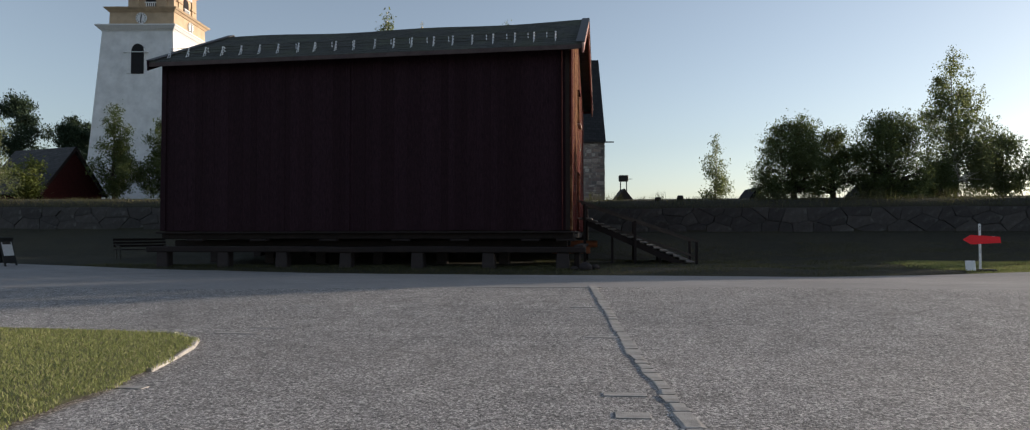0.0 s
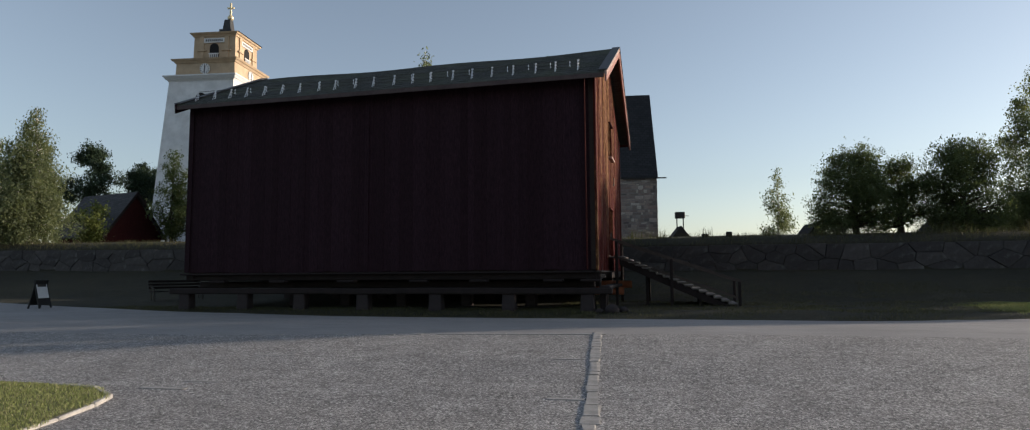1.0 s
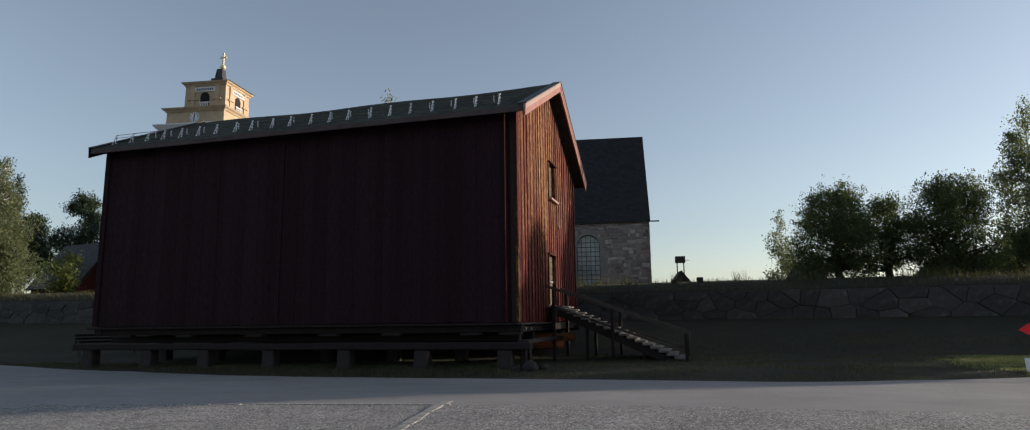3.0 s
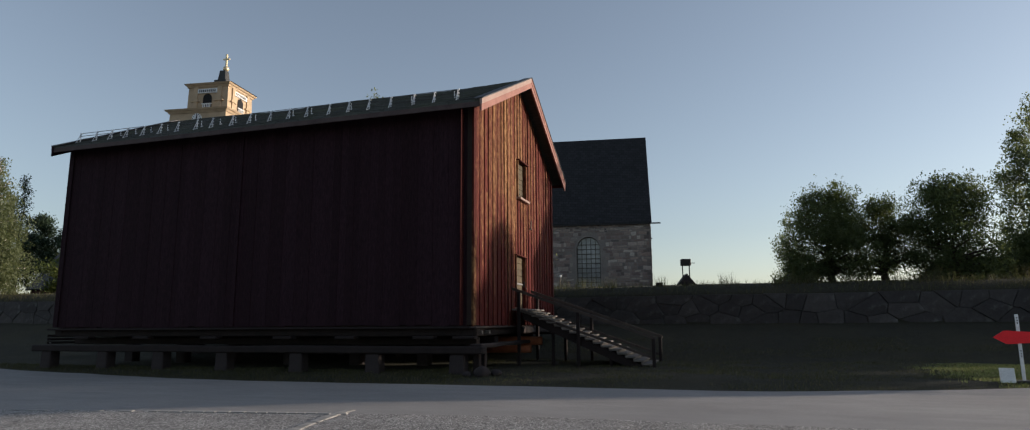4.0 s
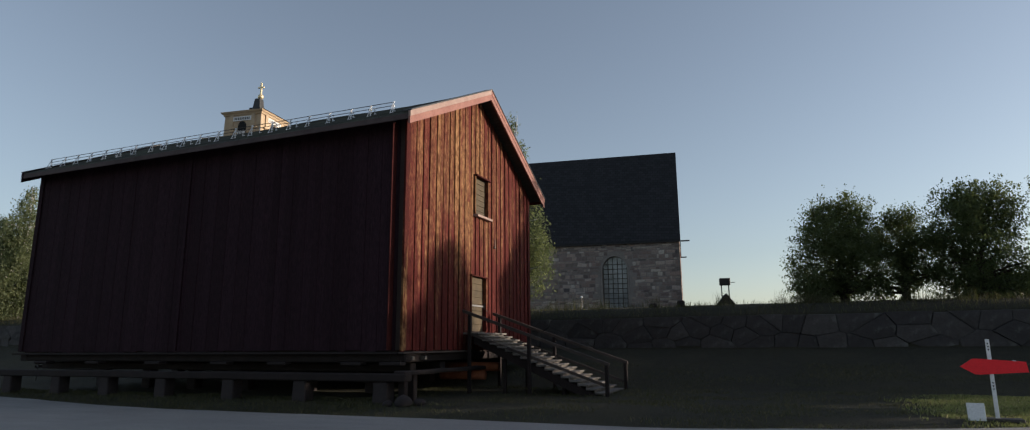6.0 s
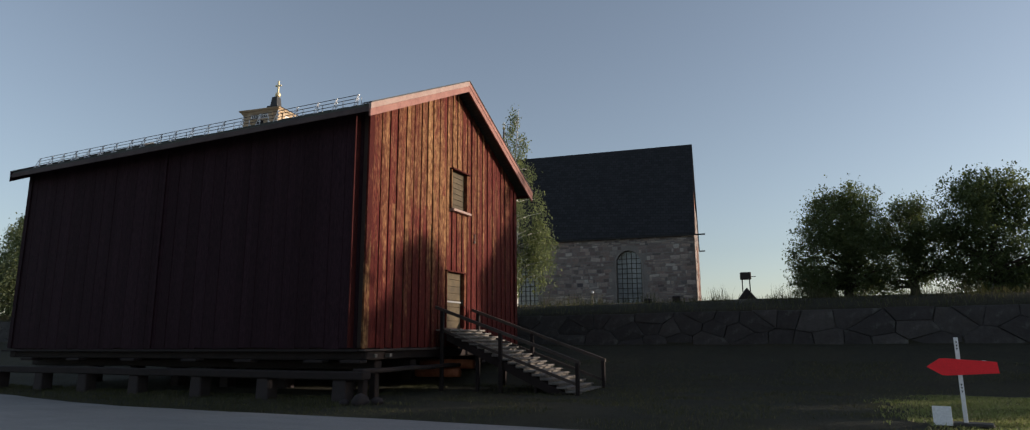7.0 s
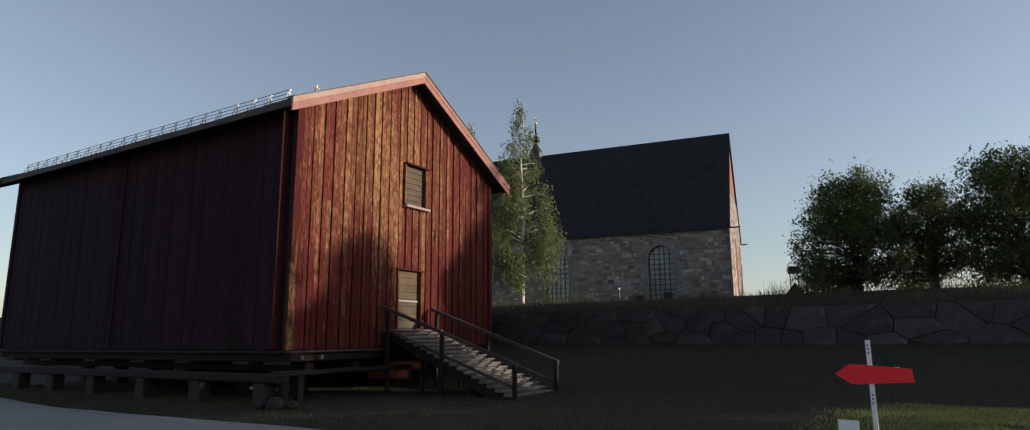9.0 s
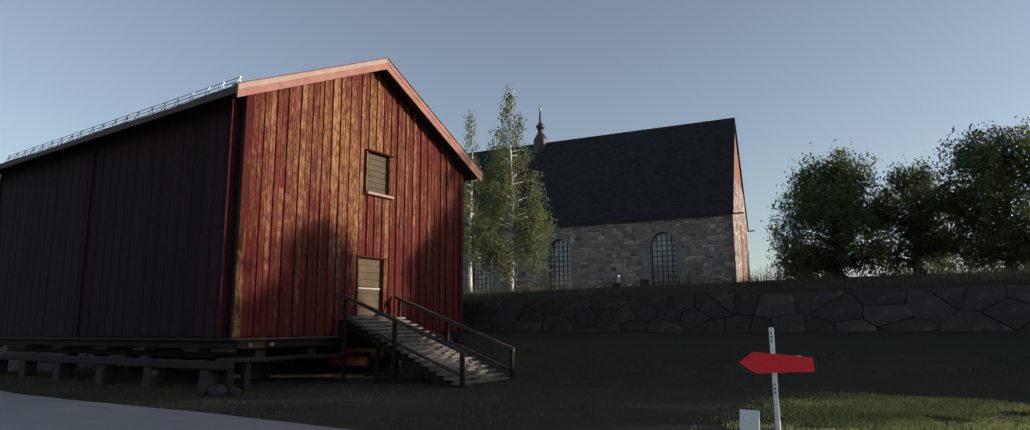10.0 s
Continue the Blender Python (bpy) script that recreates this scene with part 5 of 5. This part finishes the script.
tree("birch_tree", (13.3, 90.0), spire_blobs(R1, 2.6, 0.6, 9.8, 34, 0.6), (0, 0, 9.4), 0.16, L_BIRCH, M_BIRCH, 5000, 0.2, "thin young birch far across the churchyard", droop=0.4, seed=26)
tree("birch_tree", (-45.6, 38.6), spire_blobs(R1, 3.3, 0.8, 10.4, 110, 0.72), (0.2, 0, 10.2), 0.25, L_BIRCH, M_BIRCH, 46000, 0.13, "large weeping birch behind the stone wall", droop=0.6, seed=27)
tree("birch_tree", (-50.0, 39.5), spire_blobs(R1, 3.2, 0.6, 8.5, 50, 0.65), (0.2, 0, 8.2), 0.2, L_BIRCH, M_BIRCH, 24000, 0.14, "weeping birch behind the stone wall", droop=0.6, seed=28)
# The last one is hidden by the barn, added to shade the shed.
for at, h, seed in (((-43.8, 50.6), 8.4, 31), ((-41.0, 53.0), 7.4, 32), ((-36.5, 56.0), 8.0, 34)):
    tree("poplar_tree", at, spire_blobs(R1, 2.2, 0.5, h, 34, 0.55), (0, 0, h), 0.16, L_MAPLE, M_BARKD, 15000, 0.14, "dark young tree near the white tower, one of three shading the shed", seed=seed, group="young trees by the tower")
tree("bush", (-48.4, 46.6), round_blobs(R1, 1.6, 0.3, 3.4, 16), (0, 0, 2.4), 0.08, L_BUSH, M_BARKD, 3500, 0.18, "yellow-green bush beside the shed", "bush", seed=33)
for at, w, z0, z1, seed in (((-69.2, 66.4), 3.4, 5.5, 11.8, 41), ((-63.0, 68.0), 2.4, 5.5, 9.5, 42), ((-76.0, 66.0), 3.0, 3.0, 9.5, 43)):
    tree("pine_tree", at, round_blobs(R1, w, z0, z1, 26), (0, 0, z1 - 1), 0.3, L_PINE, M_BARKD, 18000, 0.17, "dark round-topped pine beyond the shed", seed=seed, group="pines beyond the shed", flat=1.0)
tree("spruce_tree", (-72.5, 60.0), spire_blobs(R1, 2.4, 0.8, 14.0, 50, 0.8), (0, 0, 14), 0.25, L_PINE, M_BARKD, 16000, 0.17, "tall dark spruce beyond the birch", seed=44, droop=0.3)

# ---- kerbed grass island, stone strips and slabs in the asphalt ----
ISLE = [(-40.0, 8.3), (-20.0, 8.25), (-10.4, 8.1), (-8.2, 8.02), (-7.2, 7.85), (-6.6, 7.45), (-6.3, 6.9), (-6.05, 6.2), (-5.8, 5.4), (-5.55, 4.5), (-5.4, 3.3), (-5.2, 1.0), (-5.0, -4.0), (-4.8, -12.0)]
bm = bmesh.new()
vs = [bm.verts.new((x, y, 0.045)) for x, y in ISLE + [(-40, -12)]]
bm.faces.new(vs[::-1])
r = bmesh.ops.triangulate(bm, faces=bm.faces[:])
isle = mesh_object("grass_island", bm, M_LAWN)
isle.data.flip_normals() if isle.data.polygons[0].normal.z < 0 else None
tagged(isle, "sunlit lawn island inside the kerb", "lawn", kind="structure")
kerb = thing("kerb", "low pale stone kerb round the lawn island", "kerb", kind="structure")
rk = random.Random(8)
for (xa, ya), (xb, yb) in zip(ISLE[2:8], ISLE[3:9]):
    d = math.hypot(xb - xa, yb - ya)
    n = max(1, round(d / 0.75))
    for i in range(n):
        f = (i + 0.5) / n
        L = d / n
        bm = boxed(-L / 2 + 0.008, L / 2 - 0.008, -0.045, 0.04, -0.1, 0.05 + rk.uniform(-0.012, 0.01), bevel=0.015)
        ob = part("kerb_stone", bm, M_GRAVEL, kerb)
        ob.matrix_basis = pose(xa + (xb - xa) * f, ya + (yb - ya) * f, 0, 0, rk.uniform(-1, 1), math.degrees(math.atan2(yb - ya, xb - xa)))
strip = thing("stone_strip", "row of flush granite slabs dividing the asphalt", "paving", kind="structure")


def pitch_at(y):
    return math.degrees(math.atan((front_height(0, y + 0.2) - front_height(0, y - 0.2)) / 0.4))


y = 0.6
while y < 14.2:
    L = rk.choice((0.22, 0.3, 0.38, 0.5, 0.7))
    ym = y + L / 2
    xm = -1.42 + 0.108 * (17.4 - ym) + rk.uniform(-0.012, 0.012)
    w = rk.choice((0.065, 0.075, 0.085, 0.10))
    bm = boxed(-w, w, -L / 2 + 0.012, L / 2 - 0.012, -0.08, 0.011, bevel=0.006)
    for v in bm.verts:
        v.co.x += rk.uniform(-0.024, 0.024)
        v.co.y += rk.uniform(-0.010, 0.010)
    ob = part("slab", bm, M_GRAVEL, strip)
    ob.matrix_basis = pose(xm, ym, front_height(0, ym), pitch_at(ym), 0, 6.2 + rk.uniform(-1.5, 1.5))
    y += L
cross_slabs = [(-0.77, 8.38, 0.46, 0.10), (-0.50, 5.08, 0.42, 0.14), (-1.15, 11.0, 0.5, 0.05), (-6.35, 8.1, 0.7, 0.10), (-6.1, 8.6, 0.6, 0.06), (-5.5, 4.7, 0.4, 0.12), (-6.35, 10.75, 0.75, 0.08), (-0.45, 4.35, 0.3, 0.2)]
for x, y, L, w in cross_slabs:
    ob = part("slab", boxed(-L / 2, L / 2, -w / 2, w / 2, -0.06, 0.008, bevel=0.004), M_GRAVEL, strip)
    ob.matrix_basis = pose(x, y, front_height(x, y), pitch_at(y), 0, rk.uniform(-3, 6))
row = thing("sett_row", "broken row of small pale setts across the asphalt", "paving", kind="structure")
x = -8.7
while x < -1.1:
    L = rk.uniform(0.14, 0.30)
    y = sett_line(x + L / 2) - 0.07
    if rk.random() < (0.85 if x > -5 else 0.35):
        ob = part("sett", boxed(-L / 2 + 0.01, L / 2 - 0.01, -0.045, 0.045, -0.05, 0.014, bevel=0.008), M_GRAVEL, row)
        ob.matrix_basis = pose(x + L / 2, y + rk.uniform(-0.015, 0.015), front_height(x, y), pitch_at(y), 0, 8 + rk.uniform(-4, 4))
    x += L

# ---- dry stone retaining wall ----
wall = thing("retaining_wall", "grey retaining wall of large rough granite blocks below a grassy bank", "wall", kind="structure")
bm = bmesh.new()
wx = steps(-80, 60, 2.0) + [60]
prof = []
for x in wx:
    zb = front_height(x, 35.4) - 0.5
    zt = back_height(x, 36.0) + 0.0
    prof.append([bm.verts.new(p) for p in ((x, WALL_Y - 0.02, zb), (x, WALL_Y - 0.02, zt - 0.02), (x, WALL_Y + 0.6, zt - 0.02), (x, WALL_Y + 0.6, zb))])
for a, b in zip(prof, prof[1:]):
    for i in range(3):
        bm.faces.new((a[i], b[i], b[i + 1], a[i + 1]))
bmesh.ops.recalc_face_normals(bm, faces=bm.faces[:])
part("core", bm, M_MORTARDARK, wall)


def block(poly, depth, rnd):
    """A rough block from an outline in x and z: faces y minus, edges chamfered and face uneven."""
    cx = sum(p[0] for p in poly) / len(poly)
    cz = sum(p[1] for p in poly) / len(poly)
    bm = bmesh.new()
    inset = lambda k: [(cx + (x - cx) * k, cz + (z - cz) * k) for x, z in poly]
    back = [bm.verts.new((x, 0.15, z)) for x, z in inset(0.995)]
    mid = [bm.verts.new((x, -depth * 0.45, z)) for x, z in inset(0.993)]
    fr = [bm.verts.new((x, -depth + rnd.uniform(-0.02, 0.02), z)) for x, z in inset(0.955)]
    c = bm.verts.new((cx + rnd.uniform(-0.1, 0.1), -depth - rnd.uniform(0.0, 0.03), cz + rnd.uniform(-0.05, 0.05)))
    n = len(poly)
    for i in range(n):
        j = (i + 1) % n
        bm.faces.new((back[i], back[j], mid[j], mid[i]))
        bm.faces.new((mid[i], mid[j], fr[j], fr[i]))
        bm.faces.new((fr[i], fr[j], c))
    bmesh.ops.recalc_face_normals(bm, faces=bm.faces[:])
    return bm


rw = random.Random(17)


def clip(poly, px, pz, nx, nz):
    """Keeps the part of a polygon behind the line through (px, pz) with the normal (nx, nz)."""
    out = []
    for (ax, az), (bx, bz) in zip(poly, poly[1:] + poly[:1]):
        da, db = (ax - px) * nx + (az - pz) * nz, (bx - px) * nx + (bz - pz) * nz
        if da <= 0:
            out.append((ax, az))
        if da * db < 0:
            f = da / (da - db)
            out.append((ax + (bx - ax) * f, az + (bz - az) * f))
    return out


def wall_blocks(x0, x1):
    """Rough blocks of many sizes, fitted into one another between the foot and the top of the wall."""
    seeds = []
    for c in range(3):
        x = x0 + rw.uniform(-0.6, 0)
        while x < x1 + 1:
            w = rw.choice((0.5, 0.75, 0.95, 1.25, 1.6, 1.9))
            if rw.random() < (0.72 if c == 1 else 0.92):
                seeds.append((x + w / 2, (0.14, 0.50, 0.84)[c] + rw.uniform(-0.14, 0.14)))
            x += w
    for sx, sf in seeds:
        zb = front_height(sx, 35.4) - 0.12
        zt = back_height(sx, 36.0) + 0.04 * noise.noise((sx, 0, 8))
        h = zt - zb
        poly = [(sx - 1.6, 0.0), (sx + 1.6, 0.0), (sx + 1.6, h), (sx - 1.6, h)]
        sz = sf * h
        for qx, qf in seeds:
            qz = qf * h
            if (qx, qf) != (sx, sf) and abs(qx - sx) < 3.2:
                # upright distances weigh more, so that the blocks lie long
                poly = clip(poly, (qx + sx) / 2, (qz + sz) / 2, (qx - sx) * 0.42, qz - sz)
                if len(poly) < 3:
                    break
        if len(poly) < 3:
            continue
        poly = [p for p, q in zip(poly, poly[1:] + poly[:1]) if math.hypot(p[0] - q[0], p[1] - q[1]) > 0.03]
        if len(poly) < 3 or max(p[0] for p in poly) - min(p[0] for p in poly) < 0.15:
            continue
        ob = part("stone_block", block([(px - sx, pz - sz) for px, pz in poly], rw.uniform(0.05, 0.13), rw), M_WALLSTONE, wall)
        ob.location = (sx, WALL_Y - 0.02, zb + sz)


wall_blocks(-46.0, -19.0)
wall_blocks(-5.5, 24.0)

# ---- church stones: courses of uneven fieldstones on the nave wall ----
rc = random.Random(23)
proto_stones = []
for i in range(14):
    bm = bmesh.new()
    box(bm, -0.5, 0.5, -0.5, 0.5, -0.5, 0.5, bevel=0.08)
    for v in bm.verts:
        v.co += Vector((rc.uniform(-0.08, 0.08), 0, rc.uniform(-0.10, 0.10)))
    me = bpy.data.meshes.new("stone")
    bm.to_mesh(me)
    bm.free()
    me.materials.append(M_CHSTONE)
    proto_stones.append(me)
count = 0
far_stones = []
z = 5.3
while z < C_EAVE - 0.15:
    h = min(rc.uniform(0.20, 0.44), C_EAVE - 0.05 - z)
    x = rc.uniform(0, 0.2)
    while x < 30.0:
        w = rc.choice((0.22, 0.34, 0.46, 0.6, 0.85)) * rc.uniform(0.85, 1.15)
        cx = x + w / 2
        skip = any(a - 0.36 - w / 2 < cx < b + 0.36 + w / 2 and (z + h / 2 < W_SPR or math.hypot(cx - (a + b) / 2, (z + h / 2 - W_SPR) / 1.1) < (b - a) / 2 + 0.36 + w * 0.3) for a, b in WINS)
        if not skip:
            m = CHM @ Matrix.Translation((cx, rc.uniform(-0.01, 0.02), z + h / 2 + rc.uniform(-0.04, 0.04))) @ pose(0, 0, 0, 0, rc.uniform(-7, 7), 0) @ Matrix.Diagonal((w - rc.uniform(0.03, 0.09), 0.08, h - rc.uniform(0.02, 0.09), 1))
            if x < 9.0 and count < 300:
                ob = new("stone", proto_stones[rc.randrange(14)])
                ob.parent = nave_wall
                ob.matrix_basis = m
                count += 1
            else:
                far_stones.append((rc.randrange(14), m))
        x += w
    z += h
co, fc = [], []
for i, m in far_stones:
    me = proto_stones[i]
    o = len(co)
    co += [tuple(m @ v.co) for v in me.vertices]
    fc += [tuple(o + k for k in p.vertices) for p in me.polygons]
# gable stones
z = 5.3
while z < C_EAVE + 3:
    h = rc.uniform(0.3, 0.46)
    ins = max(0.0, (z + h - C_EAVE) * (CW / 2) / (C_RIDGE - C_EAVE))
    y = ins
    while y < CW - ins - 0.3:
        w = min(rc.uniform(0.4, 0.95), CW - ins - y)
        if abs(y + w / 2 - CW / 2) > 0.75 + w / 2 or z > C_EAVE - 0.4:
            m = CHM @ Matrix.Translation((rc.uniform(-0.01, 0.02), y + w / 2, z + h / 2)) @ pose(0, 0, 0, 0, 0, 90) @ Matrix.Diagonal((w - 0.03, 0.07, h - 0.03, 1))
            me = proto_stones[rc.randrange(14)]
            o = len(co)
            co += [tuple(m @ v.co) for v in me.vertices]
            fc += [tuple(o + k for k in p.vertices) for p in me.polygons]
        y += w
    z += h
me = bpy.data.meshes.new("far_stones")
me.from_pydata(co, [], fc)


def stone_islands():
    k = Mat("church_fieldstone_far", 0.9)
    base = k.ramp(k.island(), CH_STOPS)
    n1 = k.noise(3.0)
    k.color(k.mix(0.6, base, k.ramp(n1, [(0.25, 0.5), (0.75, 1.15)]), "MULTIPLY")).bump(n1, 0.6, 0.03)
    return k.m


me.materials.append(stone_islands())
fs = new("rubble_masonry", me)
fs.parent = church
tagged(fs, kind="stuff")

# ---- grass ----


def blades(name, label, spots, rnd, h0, h1, width, mat, lean=0.35):
    co, fc = [], []
    for x, y, z in spots:
        h = rnd.uniform(h0, h1)
        a = rnd.uniform(0, math.tau)
        dx, dy = math.cos(a) * width, math.sin(a) * width
        lx, ly = rnd.gauss(0, lean) * h, rnd.gauss(0, lean) * h
        i = len(co)
        co += [(x - dx, y - dy, z - 0.01), (x + dx, y + dy, z - 0.01), (x + lx * 0.4 + dx * 0.7, y + ly * 0.4 + dy * 0.7, z + h * 0.6), (x + lx * 0.4 - dx * 0.7, y + ly * 0.4 - dy * 0.7, z + h * 0.6), (x + lx, y + ly, z + h)]
        fc += [(i, i + 1, i + 2, i + 3), (i + 3, i + 2, i + 4)]
    me = bpy.data.meshes.new(name)
    me.from_pydata(co, [], fc)
    me.materials.append(mat)
    return tagged(new(name, me), label, "grass", kind="stuff")


rg = random.Random(5)
spots = []
while len(spots) < 9000:
    x, y = rg.uniform(-48, 26), rg.uniform(36.05, 38.2)
    if rg.random() < 0.35 + 0.65 * (noise.noise((x * 0.7, y, 2)) > -0.1):
        spots.append((x, y, back_height(x, y)))
blades("bank_grass", "tall dry grass along the top of the bank, darkened for its shaded side", spots, rg, 0.10, 0.34, 0.008, M_TALL)
spots = []
while len(spots) < 1500:
    x, y = rg.uniform(-10, 26), rg.uniform(37, 39.5)
    if noise.noise((x * 0.4, 3, 2)) > 0.0:
        spots.append((x, y, back_height(x, y)))
blades("bank_weeds", "tall seeding grass stems on the bank", spots, rg, 0.3, 0.75, 0.006, M_TALL, 0.2)


def inside_isle(x, y):
    edge_top = 8.0 - 0.06
    side = lerp_table([(-12, -4.85), (-4, -5.05), (1, -5.27), (3.3, -5.46), (4.5, -5.6), (5.4, -5.86), (6.2, -6.12), (6.9, -6.38), (7.45, -6.7), (7.85, -7.3), (8.1, -8.4)], y)
    return x < side and y < edge_top


spots = []
while len(spots) < 90000:
    x, y = rg.uniform(-12.5, -5), rg.uniform(1.2, 8.05)
    if inside_isle(x - 0.10 + 0.22 * noise.noise((x * 2.1, y * 2.1, 6)), y) and noise.noise((x * 1.6, y * 1.6, 9)) > -0.62:
        spots.append((x, y, 0.045))
blades("island_grass", "short sunlit lawn grass on the kerbed island", spots, rg, 0.018, 0.05, 0.0032, M_BLADES_LIT, 0.7)
spots = []
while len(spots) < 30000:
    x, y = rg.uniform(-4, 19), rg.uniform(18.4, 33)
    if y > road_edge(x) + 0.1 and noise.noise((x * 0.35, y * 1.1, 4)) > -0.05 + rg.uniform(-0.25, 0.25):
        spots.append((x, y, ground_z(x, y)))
blades("verge_grass", "rough lawn grass on the slope by the stairs, darkened as shade", spots, rg, 0.03, 0.10, 0.005, M_ROUGH, 0.7)
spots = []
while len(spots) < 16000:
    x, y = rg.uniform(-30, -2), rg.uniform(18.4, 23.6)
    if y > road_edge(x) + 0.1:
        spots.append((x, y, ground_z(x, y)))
blades("verge_grass", "grass growing along the barn's foot, darkened as shade", spots, rg, 0.03, 0.10, 0.006, M_TALL, 0.5)
# Dense light blades paint the patch of sun around the sign.
spots = []
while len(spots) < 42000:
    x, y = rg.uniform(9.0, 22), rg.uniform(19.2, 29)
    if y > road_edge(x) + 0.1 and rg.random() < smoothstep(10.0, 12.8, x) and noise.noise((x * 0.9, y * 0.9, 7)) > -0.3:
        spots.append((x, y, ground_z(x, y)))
blades("verge_grass", "short olive lawn grass beside the arrow sign, lightened as a sun patch", spots, rg, 0.03, 0.075, 0.010, M_BLADES_LIT, 0.6)
